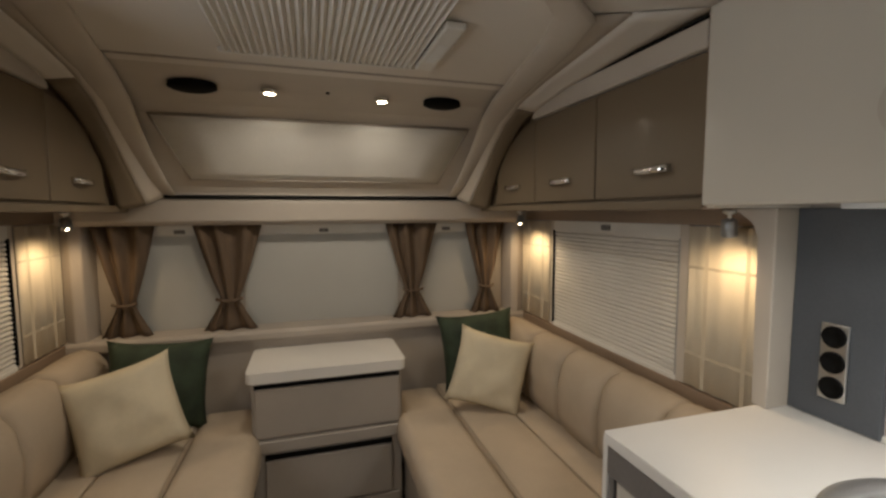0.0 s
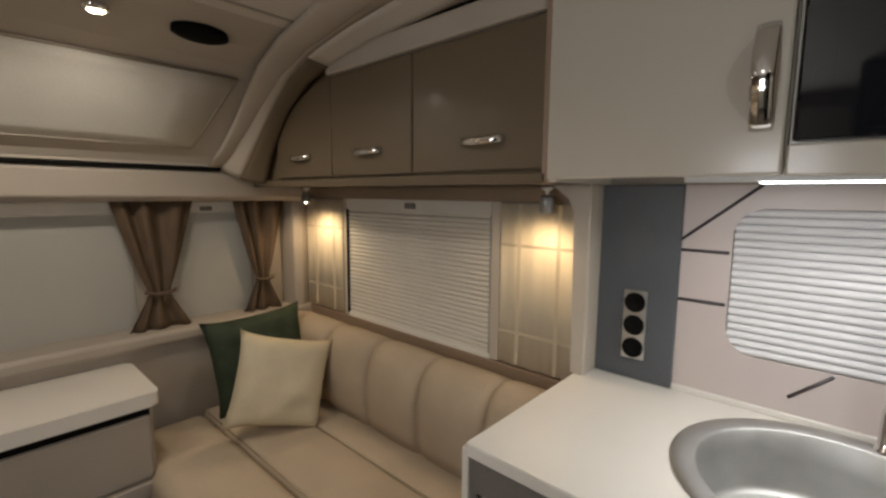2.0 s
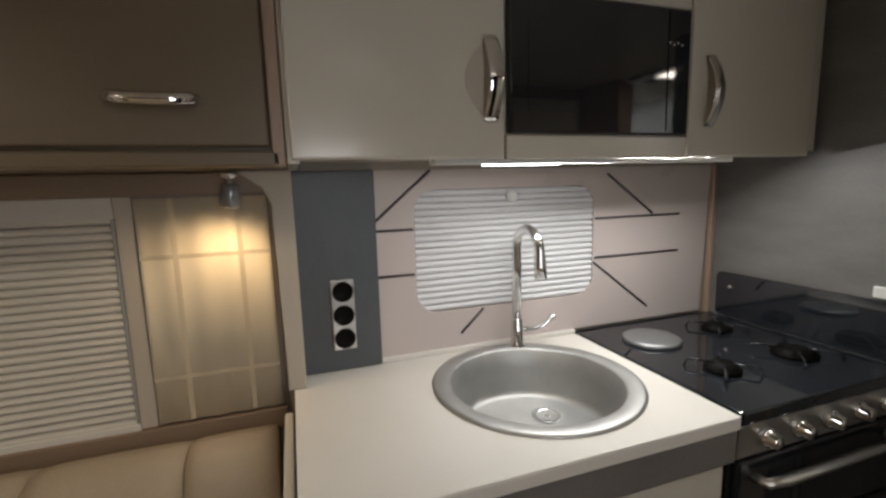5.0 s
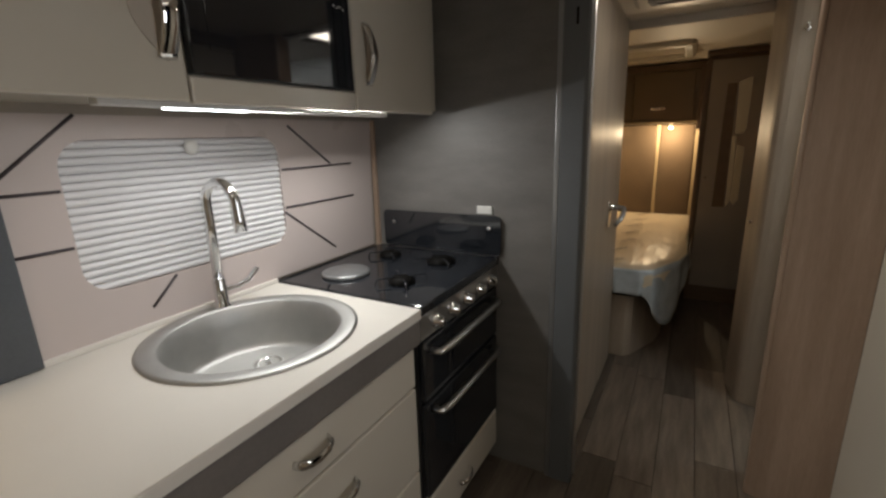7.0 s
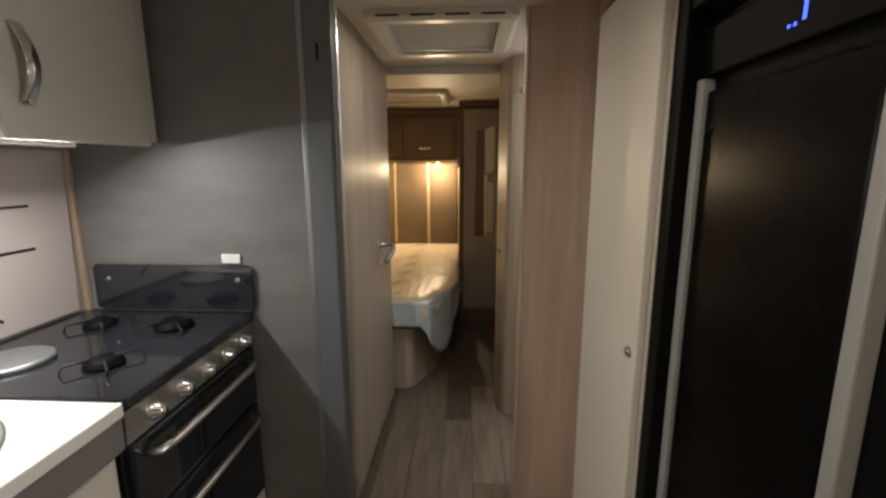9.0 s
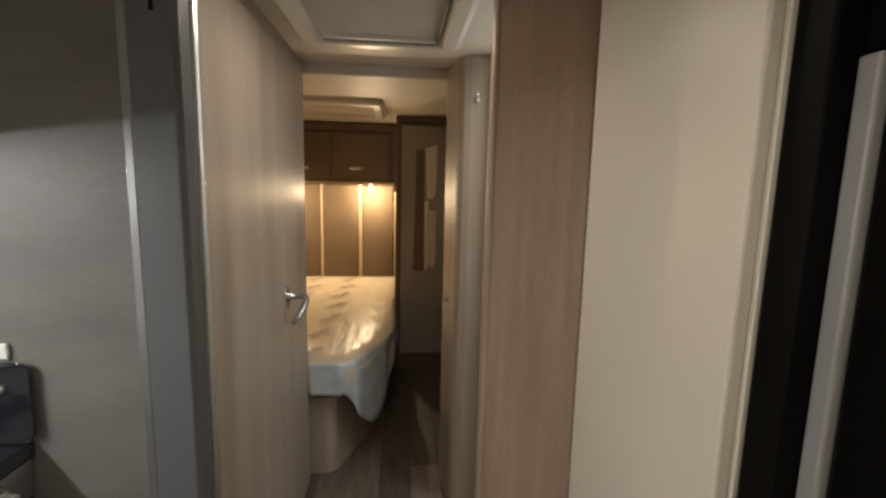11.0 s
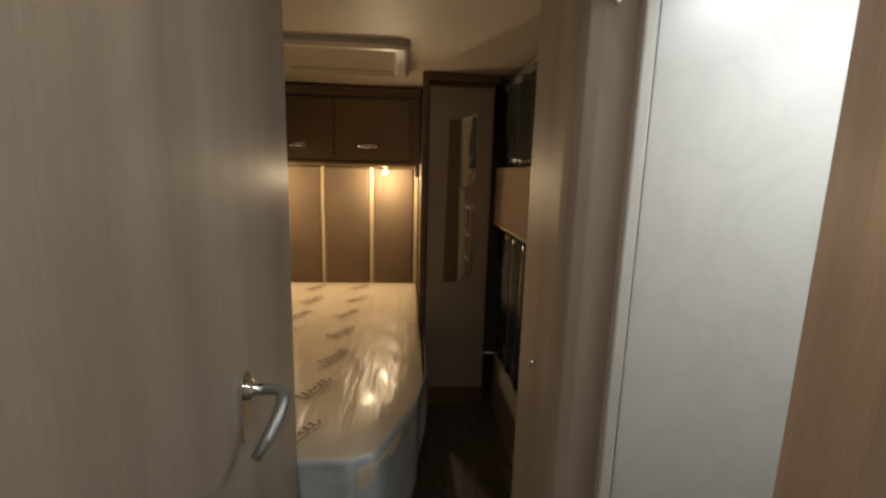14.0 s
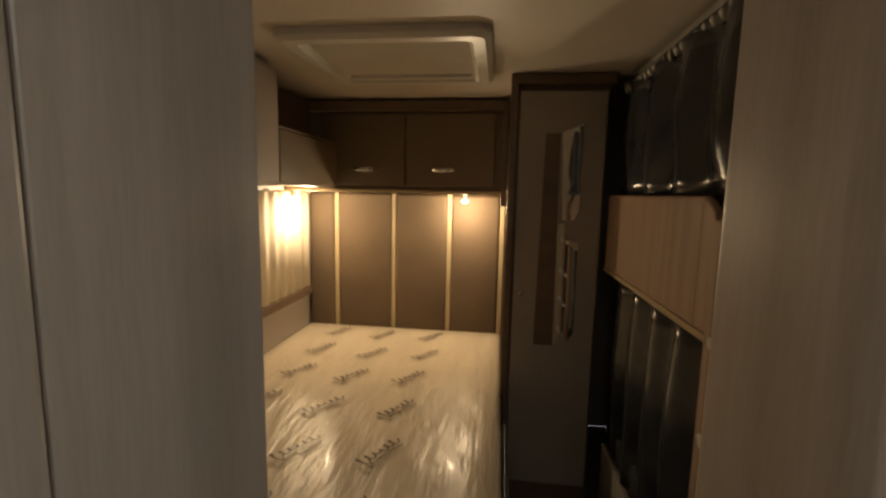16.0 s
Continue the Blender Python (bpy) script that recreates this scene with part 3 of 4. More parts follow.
def side_window(side):
    wall = XR if side > 0 else XL
    def X(d):
        return wall - side * d
    t = setting(thing("window_lounge", (wall, 1.68, 1.15), "lounge side window with a drawn cream pleated blind", "window"))
    def bx(name, d0, d1, y0, y1, z0, z1, mat, bev=0.003):
        lo, hi = sorted((X(d0), X(d1)))
        return box(name, (lo, y0, z0), (hi, y1, z1), mat, t, bev)
    bx("pane", -0.028, -0.024, 1.25, 2.10, 0.87, 1.42, BLACKGLASS, 0)
    bx("frame", -0.004, 0.022, 1.215, 1.252, 0.86, 1.425, PAD)
    bx("frame", -0.004, 0.022, 2.104, 2.13, 0.86, 1.425, PAD)
    bx("guide", -0.004, 0.026, 2.094, 2.104, 0.875, 1.375, SOOT)
    bx("guide", -0.004, 0.020, 1.252, 1.262, 0.875, 1.375, TRIMGREY)
    bx("head", -0.004, 0.024, 1.252, 2.098, 1.375, 1.425, BLIND)
    bx("sill", -0.004, 0.022, 1.252, 2.098, 0.855, 0.875, FRAME_W)
    bx("catch", 0.024, 0.032, 1.63, 1.69, 1.388, 1.412, EDGE)
    n = 27
    for k in range(n):
        z = 0.878 + 0.495 * k / (n - 1)
        prism("slat", [(X(d), z + h) for d, h in ((0.0, -0.0094), (0.011, -0.0088), (0.017, -0.005), (0.019, 0.0), (0.017, 0.005), (0.011, 0.0086), (0.0, 0.0094))], "y", 1.262, 2.094, BLIND, t)
    # brown surround and the flat gathered voile at both ends
    s = setting(thing("window_surround", (wall, 1.68, 1.15), "brown board surround with a rounded corner", "surround"))
    lo, hi = sorted((X(0.002), X(0.028)))
    box("board", (lo, 0.915, 1.425), (hi, 2.47, 1.478), SILLB, s, 0.004)
    box("board", (lo, 0.915, 0.80), (hi, 2.47, 0.858), SILLB, s, 0.004)
    pts = [(0.862, 0.93), (0.862, 1.478), (1.00, 1.478), (0.955, 1.462), (0.925, 1.44), (0.907, 1.40), (0.905, 0.93)]
    prism("end_moulding", pts, "x", *sorted((X(0.002), X(0.10))), PAD, s, 0.004)
    for y0, y1 in ((0.925, 1.212), (2.135, 2.455)):
        v = thing("voile_curtain", (wall, (y0 + y1) / 2, 0.87), "flat pleated cream plaid voile curtain", "curtain", "lounge voiles")
        sheet("cloth", lambda u, w: (X(0.022 + 0.0025 * math.sin(u * 26)), y0 + (y1 - y0) * u, 0.865 + 0.555 * w), 36, 2, 0.002, VOILE, v)
        for f in (0.22, 0.72):
            sheet("band", lambda u, w: (X(0.0236 + 0.0025 * math.sin((f + 0.04 * u) * 26)), y0 + (y1 - y0) * (f + 0.04 * u), 0.867 + 0.551 * w), 6, 2, 0, VOILE_BAND, v)
        for z in (0.975, 1.275):
            sheet("band", lambda u, w: (X(0.0240 + 0.0025 * math.sin(u * 26)), y0 + (y1 - y0) * u, z + 0.010 * w), 36, 1, 0, VOILE_BAND, v)


side_window(1), side_window(-1)


def reading_spot(x, y, z, side, lit):
    t = thing("reading_spotlight", (x, y, z), "small swivelling reading spotlight, switched on", "lamp", "reading spotlights")
    aim = Vector((side * 0.25, 0.15, -1) if y < 2 else (-side * 0.35, -0.45, -0.8)).to_track_quat("Z", "Y").to_matrix().to_4x4()
    lathe("mount", [(0.018, 0), (0.018, -0.01), (0.006, -0.016), (0.006, -0.03)], (x, y, z + 0.055), ALU, t, 16)
    lathe("head", [(0.010, -0.02), (0.020, -0.014), (0.022, 0.03), (0.019, 0.034)], (x, y, z + 0.01), SATIN, t, 20, aim)
    lathe("bulb", [(0.018, 0.030), (0.0, 0.036)], (x, y, z + 0.01), lit, t, 16, aim)


for s in (1, -1):
    reading_spot(MID + s * 1.07, 2.27, 1.422, s, BULB)
    reading_spot(MID + s * 1.10, 0.995, 1.42, s, BULB)

# front windows with roller blinds
for x0, x1 in ((-0.83, -0.43), (-0.33, 0.48), (0.58, 0.98)):
    t = setting(thing("window_front", ((x0 + x1) / 2, YF, 1.1), "front window with a drawn cream roller blind", "window"))
    box("pane", (x0, YF + 0.03, 0.87), (x1, YF + 0.034, 1.39), CLEAR, t, 0).visible_shadow = False
    box("blind", (x0 - 0.012, YF - 0.005, 0.866), (x1 + 0.012, YF - 0.001, 1.40), ROLLER, t, 0.001)
    box("cassette", (x0, YF - 0.035, 1.355), (x1, YF - 0.003, 1.41), FRAME_W, t, 0.008)
    box("catch", ((x0 + x1) / 2 - 0.025, YF - 0.045, 1.365), ((x0 + x1) / 2 + 0.025, YF - 0.034, 1.385), EDGE, t)


def tied_curtain(x, half, label="brown curtain gathered and tied at its waist"):
    t = thing("tied_curtain", (x, 2.49, 0.87), label, "curtain", "front curtains")
    def cloth(sgn):
        def place(u, v):
            w = half * (0.30 + 0.70 * abs(v - 0.30) ** 0.8 / 0.55) if v > 0.30 else half * (0.30 + 2.6 * (0.30 - v) ** 1.1)
            return (x + w * (2 * u - 1), 2.488 + 0.018 * math.sin(u * 21 + 2 * v + 1.5 * math.sin(u * 5)) * (0.5 + abs(v - 0.3)), 0.862 + 0.55 * v)
        return place
    sheet("cloth", cloth(1), 48, 18, 0.003, CURTAIN, t)
    tube("tie", [(x - half * 0.48, 2.475, 1.03), (x - half * 0.2, 2.455, 1.022), (x + half * 0.2, 2.455, 1.022), (x + half * 0.48, 2.475, 1.03)], 0.007, CURTAIN, t, 8, 1.2)


tied_curtain(-0.87, 0.11), tied_curtain(-0.405, 0.13), tied_curtain(0.565, 0.12), tied_curtain(1.02, 0.10)

# corner mouldings between front and side walls
for s in (1, -1):
    x = MID + s * 1.12
    setting(prism("trim_corner", [(x - s * 0.02, 2.455), (x + s * 0.02, 2.44), (x + s * 0.085, 2.47), (x + s * 0.085, 2.56), (x - s * 0.04, 2.56)], "z", 0.80, 1.48, LINING, bevel=0.006), "taupe upright moulding in the front corner", "trim")


def soft_block(name, lo, hi, mat, parent, r=0.05, crown=0.015, nx=14, ny=30, nz=6):
    """A stuffed block: rounded edges and a little crown on top."""
    bm = bmesh.new()
    bmesh.ops.create_cube(bm, size=1)
    size = [b - a for a, b in zip(lo, hi)]
    bmesh.ops.transform(bm, matrix=Matrix.Translation([(a + b) / 2 for a, b in zip(lo, hi)]) @ Matrix.Diagonal((*size, 1)), verts=bm.verts)
    rounded(bm, r, 5)
    for f in range(3):
        cuts = max(1, int(size[f] / 0.12))
        for c in range(1, cuts):
            v = lo[f] + size[f] * c / cuts
            bmesh.ops.bisect_plane(bm, geom=bm.verts[:] + bm.edges[:] + bm.faces[:], plane_co=[v if i == f else 0 for i in range(3)], plane_no=[1.0 if i == f else 0.0 for i in range(3)])
    for v in bm.verts:
        u = [(v.co[i] - lo[i]) / size[i] for i in range(3)]
        if u[2] > 0.5:
            v.co.z += crown * math.sin(math.pi * min(1, max(0, u[0]))) * math.sin(math.pi * min(1, max(0, u[1]))) ** 0.5
        v.co += Vector([noise.noise(v.co * 6 + Vector((7 * i, 3, 1))) * 0.005 for i in range(3)])
    return put(name, bm, mat, parent, True)


def sofa(side):
    def X(d):
        return MID + side * d
    def lohi(a, b):
        return sorted((X(a), X(b)))
    t = thing("bench_sofa", (X(0.8), 1.65, 0), "beige upholstered caravan bench sofa with stitched seat and backrest", "sofa", "lounge sofas")
    a, b = lohi(0.36, 1.20)
    box("base", (a, 0.93, 0), (b, 2.46, 0.30), WOOD_V, t, 0.004)
    for d0, d1, z1, rad in ((0.315, 0.620, 0.465, 0.055), (0.612, 0.885, 0.470, 0.022), (0.877, 1.08, 0.472, 0.022)):
        a, b = lohi(d0, d1)
        soft_block("seat", (a, 0.94, 0.30), (b, 2.43, z1), FABRIC, t, rad, 0.008)
    for d in (0.616, 0.881):
        tube("seam", [(X(d), 0.96, 0.468), (X(d), 2.42, 0.468)], 0.003, PIPING, t, 6)
    ys = [0.94, 1.14, 1.445, 1.74, 2.06, 2.44]
    for y0, y1 in zip(ys, ys[1:]):
        bm = bmesh.new()
        prof = [(1.03, 0.45), (0.985, 0.55), (0.98, 0.68), (1.0, 0.78), (1.035, 0.828), (1.09, 0.845), (1.15, 0.83), (1.18, 0.80), (1.18, 0.45)]
        rows = 8
        rings = []
        for k in range(rows + 1):
            f = k / rows
            puff = math.sin(math.pi * min(1, max(0, f))) ** 0.35
            rings.append([bm.verts.new((X(px + (1 - puff) * 0.018), y0 + 0.002 + (y1 - y0 - 0.004) * f, pz - (1 - puff) * 0.014)) for px, pz in prof])
        for p, q in zip(rings, rings[1:]):
            for k in range(len(prof)):
                j = (k + 1) % len(prof)
                bm.faces.new((p[k], p[j], q[j], q[k]))
        bm.faces.new(rings[0]), bm.faces.new(rings[-1][::-1])
        put("backrest", bm, FABRIC_B, t, True)


sofa(1), sofa(-1)


def cushion(place, size, turn, mat, label, group="scatter cushions"):
    bm = bmesh.new()
    n = 14
    grids = []
    for sgn in (1, -1):
        g = []
        for i in range(n + 1):
            row = []
            for j in range(n + 1):
                u, v = 2 * i / n - 1, 2 * j / n - 1
                pin = 1 - 0.10 * (1 - abs(u) ** 3) * abs(v) ** 4
                pinv = 1 - 0.10 * (1 - abs(v) ** 3) * abs(u) ** 4
                h = 0.20 * max(0, (1 - u * u) * (1 - v * v)) ** 0.42
                wr = noise.noise(Vector((u * 2.2 + size * 9, v * 2.2, sgn))) * 0.05 + noise.noise(Vector((u * 5, v * 5, sgn * 3 + size))) * 0.025
                row.append(bm.verts.new((u * size / 2 * pinv, sgn * (h * size + (wr * size * (1 - max(abs(u), abs(v)) ** 4))), v * size / 2 * pin)))
            g.append(row)
        grids.append(g)
    for g in grids:
        for i in range(n):
            for j in range(n):
                bm.faces.new((g[i][j], g[i + 1][j], g[i + 1][j + 1], g[i][j + 1]))
    bmesh.ops.remove_doubles(bm, verts=bm.verts, dist=0.0004)
    ob = put("scatter_cushion", bm, mat, None, True)
    ob.matrix_basis = Matrix.Translation(place) @ turn
    return tagged(ob, label, "cushion", group)


def turn(rx, ry, rz):
    return Euler([radians(a) for a in (rx, ry, rz)]).to_matrix().to_4x4()


cushion((0.86, 2.03, 0.665), 0.39, turn(-16, 14, -22), LINEN, "plump cream linen cushion standing on the sofa")
cushion((0.90, 2.29, 0.69), 0.44, turn(-14, -6, -12), GREEN, "dark green velvet cushion behind a cream one")
cushion((-0.73, 2.03, 0.66), 0.40, turn(-18, -12, 18), LINEN, "plump cream linen cushion standing on the sofa")
cushion((-0.69, 2.29, 0.67), 0.43, turn(-14, 6, 12), GREEN, "dark green velvet cushion behind a cream one")

# chest of drawers between the sofas
t = thing("front_chest", (MID, 2.27, 0), "taupe front chest with a pale top and two drawers", "chest of drawers")
box("carcass", (-0.275, 2.105, 0.0), (0.415, 2.47, 0.705), LINING, t, 0.004)
prism("top", round_rect(-0.295, 0.435, 2.075, 2.47, 0.03), "z", 0.705, 0.755, WORKTOP, t, 0.006)
# black strips above both drawers put in for the shade of the openings
box("gap_shade", (-0.262, 2.10, 0.668), (0.404, 2.106, 0.690), SOOT, t, 0)
box("drawer", (-0.258, 2.084, 0.445), (0.400, 2.104, 0.672), LINING, t, 0.005)
box("shelf", (-0.27, 2.075, 0.375), (0.412, 2.106, 0.432), LINING, t, 0.006)
box("gap_shade", (-0.225, 2.10, 0.325), (0.365, 2.1065, 0.355), SOOT, t, 0)
box("drawer", (-0.222, 2.086, 0.09), (0.362, 2.1045, 0.330), LINING, t, 0.005)
box("plinth", (-0.262, 2.09, 0.0), (0.40, 2.1055, 0.075), LINING, t, 0.003)

# ---- kitchen ----
k = thing("kitchen_unit", (1.0, 0.45, 0), "cream kitchen base unit with a pale worktop", "kitchen unit")
box("carcass", (0.72, 0.0, 0.08), (XR, 0.885, 0.66), CREAM, k, 0.002)
box("end_panel", (0.70, 0.872, 0.0), (XR, 0.89, 0.885), SLATE, k, 0.002)
box("plinth", (0.76, 0.0, 0.0), (0.78, 0.87, 0.08), SOOT, k, 0)
box("edge_rail", (0.688, 0.003, 0.822), (0.712, 0.885, 0.902), EDGE, k, 0.006)
# worktop with the round hole of the sink
bm = bmesh.new()
SX, SY, SR = 1.0, 0.31, 0.262
for z in (0.905, 0.93):
    outer = [(0.684, 0.892), (0.684, 0.002), (XR, 0.002), (XR, 0.892)]
    ring_i = [bm.verts.new((SX + (SR - 0.012) * math.cos(2 * math.pi * i / 48), SY + (SR - 0.012) * math.sin(2 * math.pi * i / 48), z)) for i in range(48)]
    ring_o = []
    for i in range(48):
        a = 2 * math.pi * i / 48
        dx, dy = math.cos(a), math.sin(a)
        best = min(((outer[2][0] - SX) / dx if dx > 1e-6 else 9, (outer[0][0] - SX) / dx if dx < -1e-6 else 9, (0.892 - SY) / dy if dy > 1e-6 else 9, (0.002 - SY) / dy if dy < -1e-6 else 9))
        ring_o.append(bm.verts.new((SX + best * dx, SY + best * dy, z)))
    cs = [bm.verts.new((*c, z)) for c in outer]
    for i in range(48):
        j = (i + 1) % 48
        bm.faces.new((ring_i[i], ring_i[j], ring_o[j], ring_o[i]))
        p, q = ring_o[i].co, ring_o[j].co
        if abs(p.x - q.x) > 1e-5 and abs(p.y - q.y) > 1e-5:
            c = min(cs, key=lambda v: (v.co - p).length + (v.co - q).length)
            bm.faces.new((ring_o[i], ring_o[j], c))
bmesh.ops.remove_doubles(bm, verts=bm.verts, dist=0.0003)
put("worktop", bm, WORKTOP, k)
box("worktop_lip", (0.682, 0.004, 0.901), (0.690, 0.890, 0.929), WORKTOP, k, 0.003)
for y0, y1, z0, z1 in ((0.02, 0.865, 0.69, 0.815), (0.02, 0.865, 0.40, 0.683), (0.02, 0.865, 0.10, 0.393)):
    box("drawer", (0.702, y0, z0), (0.722, y1, z1), CREAM, k, 0.005)
for y, z in ((0.43, 0.762), (0.36, 0.595)):
    bow_handle(k, 0.702, y, z, 0.10)
box("flap", (0.70, 0.897, 0.60), (1.12, 0.917, 0.905), WORKTOP, k, 0.004)
box("backsplash_strip", (XR - 0.016, 0.0, 0.93), (XR - 0.001, 0.892, 0.945), WORKTOP, k, 0.003)

s = thing("kitchen_sink", (SX, SY, 0.78), "round brushed steel kitchen sink set into the worktop", "sink")
lathe("bowl", [(SR, 0.9302), (SR + 0.001, 0.9335), (SR - 0.008, 0.9365), (SR - 0.040, 0.9350), (SR - 0.046, 0.930), (SR - 0.050, 0.87), (SR - 0.054, 0.805), (SR - 0.060, 0.793), (SR - 0.072, 0.787), (0.05, 0.781), (0.045, 0.779)], (SX, SY, 0), STEEL, s, 64, None, False)
lathe("drain", [(0.042, 0.0), (0.042, 0.004), (0.030, 0.003), (0.028, -0.002), (0.012, -0.001), (0.008, 0.004)], (SX + 0.07, SY - 0.08, 0.7825), CHROME, s, 24)

t = thing("kitchen_tap", (1.235, 0.235, 0.93), "chrome swan-neck kitchen tap with a side lever", "tap")
lathe("base", [(0.026, 0.0), (0.026, 0.006), (0.019, 0.012), (0.018, 0.085), (0.014, 0.095)], (1.235, 0.235, 0.931), CHROME, t, 20)
neck = [(1.235, 0.235, 1.02), (1.235, 0.235, 1.18)] + [(1.235 - 0.055 + 0.055 * math.cos(radians(a)), 0.235 - 0.012 * (a / 180), 1.245 + 0.055 * math.sin(radians(a))) for a in range(0, 181, 20)] + [(1.122, 0.222, 1.20), (1.118, 0.222, 1.165)]
tube("spout", neck, [0.0145] * 12 + [0.017, 0.018], CHROME, t, 12)
tube("lever", [(1.232, 0.222, 0.985), (1.215, 0.185, 0.987), (1.205, 0.160, 0.998), (1.195, 0.130, 1.030)], [0.013, 0.013, 0.014, 0.011], CHROME, t, 12, 0.6)

# splashback with inlaid lines round the window
sp = setting(thing("splashback", (XR, 0.05, 0.93), "pinkish grey splashback panel with dark inlaid lines", "splashback"))
bm = bmesh.new()
hole = round_rect(-0.07, 0.54, 1.06, 1.42, 0.065, 8)
cy_, cz_ = 0.235, 1.24
for x in (XR - 0.008, XR + 0.006):
    inner = [bm.verts.new((x, y, z)) for y, z in hole]
    rim = []
    for y, z in hole:
        dy, dz = y - cy_, z - cz_
        f_ = min(((0.652 if dy > 0 else -0.572) - cy_) / dy, ((1.476 if dz > 0 else 0.945) - cz_) / dz)
        rim.append(bm.verts.new((x, cy_ + dy * f_, cz_ + dz * f_)))
    for i in range(len(hole)):
        j = (i + 1) % len(hole)
        bm.faces.new((inner[i], inner[j], rim[j], rim[i]))
        p, q = rim[i].co, rim[j].co
        if abs(p.y - q.y) > 1e-5 and abs(p.z - q.z) > 1e-5:
            c_ = bm.verts.new((x, 0.652 if p.y > cy_ else -0.572, 1.476 if p.z > cz_ else 0.945))
            bm.faces.new((rim[i], rim[j], c_))
    if x < XR:
        front = inner
    else:
        for i in range(len(hole)):
            j = (i + 1) % len(hole)
            bm.faces.new((front[i], front[j], inner[j], inner[i]))
put("panel", bm, SPLASH, sp)
def inlay(y0, z0, y1, z1):
    tube("inlay", [(XR - 0.0085, y0, z0), (XR - 0.0085, y1, z1)], 0.0042, LINE, sp, 6, 1.0)
for seg in ((0.655, 1.31, 0.545, 1.31), (0.655, 1.18, 0.545, 1.18), (0.655, 1.335, 0.49, 1.475), (-0.075, 1.31, -0.43, 1.31), (-0.075, 1.18, -0.43, 1.18), (-0.12, 1.455, -0.31, 1.318), (-0.07, 1.165, -0.30, 0.99), (0.33, 1.055, 0.405, 0.985)):
    inlay(*seg)

wk = setting(thing("window_kitchen", (XR, 0.235, 1.24), "kitchen window with a drawn white pleated blind", "window"))
box("pane", (XR + 0.028, -0.07, 1.06), (XR + 0.032, 0.54, 1.42), BLACKGLASS, wk, 0)
n = 19
for i in range(n):
    z = 1.07 + 0.34 * i / (n - 1)
    prism("slat", [(XR + 0.012 - d, z + h) for d, h in ((0.0, -0.0093), (0.010, -0.0086), (0.015, -0.005), (0.017, 0.0), (0.015, 0.005), (0.010, 0.0085), (0.0, 0.0093))], "y", -0.068, 0.538, BLIND_W, wk)
lathe("catch", [(0.020, 0), (0.020, 0.008), (0.012, 0.014)], (XR - 0.010, 0.232, 1.395), WHITE, wk, 20, Matrix.Rotation(radians(-90), 4, "Y"))

setting(box("panel_socket", (XR - 0.022, 0.652, 0.932), (XR - 0.002, 0.862, 1.478), BLUEGREY, bevel=0.003), "dark blue-grey laminate panel beside the splashback", "panel")
so = thing("socket_strip", (XR - 0.022, 0.75, 1.09), "upright strip of three round mains sockets", "socket")
box("plate", (XR - 0.030, 0.722, 0.992), (XR - 0.0225, 0.785, 1.188), ALU, so, 0.004)
for z in (1.025, 1.09, 1.155):
    lathe("outlet", [(0.027, 0.0), (0.028, 0.004), (0.022, 0.005), (0.020, 0.002), (0.0, 0.0015)], (XR - 0.030, 0.753, z), SOOT, so, 24, Matrix.Rotation(radians(-90), 4, "Y"))

# wall cupboards and microwave
FX = 0.925
c = thing("wall_cupboard", (FX, 0.64, 1.48), "cream gloss wall cupboard with a curved chrome handle", "cupboard", "kitchen wall cupboards")
box("body", (FX + 0.02, 0.425, 1.499), (XR, 0.845, ZC - 0.004), CREAM, c, 0.002)
box("door", (FX, 0.428, 1.484), (FX + 0.019, 0.862, 1.955), CREAM, c, 0.005)
box("side", (FX + 0.022, 0.846, 1.478), (XR, 0.868, ZC - 0.004), CREAM, c, 0.003)
def curved_pull(parent, y, back):
    bm_pts = [(-0.085 + 0.17 * i / 14) for i in range(15)]
    tube("handle", [(FX - 0.004 - 0.030 * math.cos(p / 0.085 * math.pi / 2), y, 1.643 + p) for p in bm_pts], 0.017, CHROME, parent, 12, 0.22, (-1, 0, 0))
    # flat darker plate whose colour gives the shade of the scooped grip
    prism("recess_shade", [(y, 1.643 - 0.088)] + [(y + back * 0.055 * math.cos(p / 0.088 * math.pi / 2), 1.643 + p) for p in [-0.088 + 0.176 * i / 12 for i in range(1, 12)]] + [(y, 1.643 + 0.088)], "x", FX - 0.003, FX, PAD, parent)
curved_pull(c, 0.462, 1)
m = thing("microwave", (FX, 0.18, 1.5), "built-in microwave with a black glass door", "microwave")
box("housing", (FX + 0.02, -0.072, 1.499), (XR, 0.424, ZC - 0.004), CREAM, m, 0.002)
box("rail", (FX, -0.072, 1.482), (FX + 0.019, 0.424, 1.534), CREAM, m, 0.004)
box("rail", (FX, -0.072, 1.828), (FX + 0.019, 0.424, ZC - 0.005), CREAM, m, 0.004)
box("glass_door", (FX - 0.006, -0.066, 1.537), (FX + 0.018, 0.418, 1.825), BLACKGLASS, m, 0.005)
box("inner_window", (FX - 0.0072, 0.05, 1.585), (FX - 0.006, 0.375, 1.765), BLACKGLASS, m, 0.0004)
for i in range(4):
    box("indicator", (FX - 0.0072, -0.040 + 0.012 * i, 1.742 + 0.004 * (i % 2)), (FX - 0.0060, -0.036 + 0.012 * i, 1.746 + 0.004 * (i % 2)), WHITE, m, 0.0003)
box("door_edge", (FX - 0.0070, 0.0, 1.545), (FX - 0.0060, 0.003, 1.818), SOOT, m, 0.0003)
c = thing("wall_cupboard", (FX, -0.3, 1.48), "cream gloss wall cupboard with a curved chrome handle", "cupboard", "kitchen wall cupboards")
box("body", (FX + 0.02, -0.575, 1.499), (XR, -0.076, ZC - 0.004), CREAM, c, 0.002)
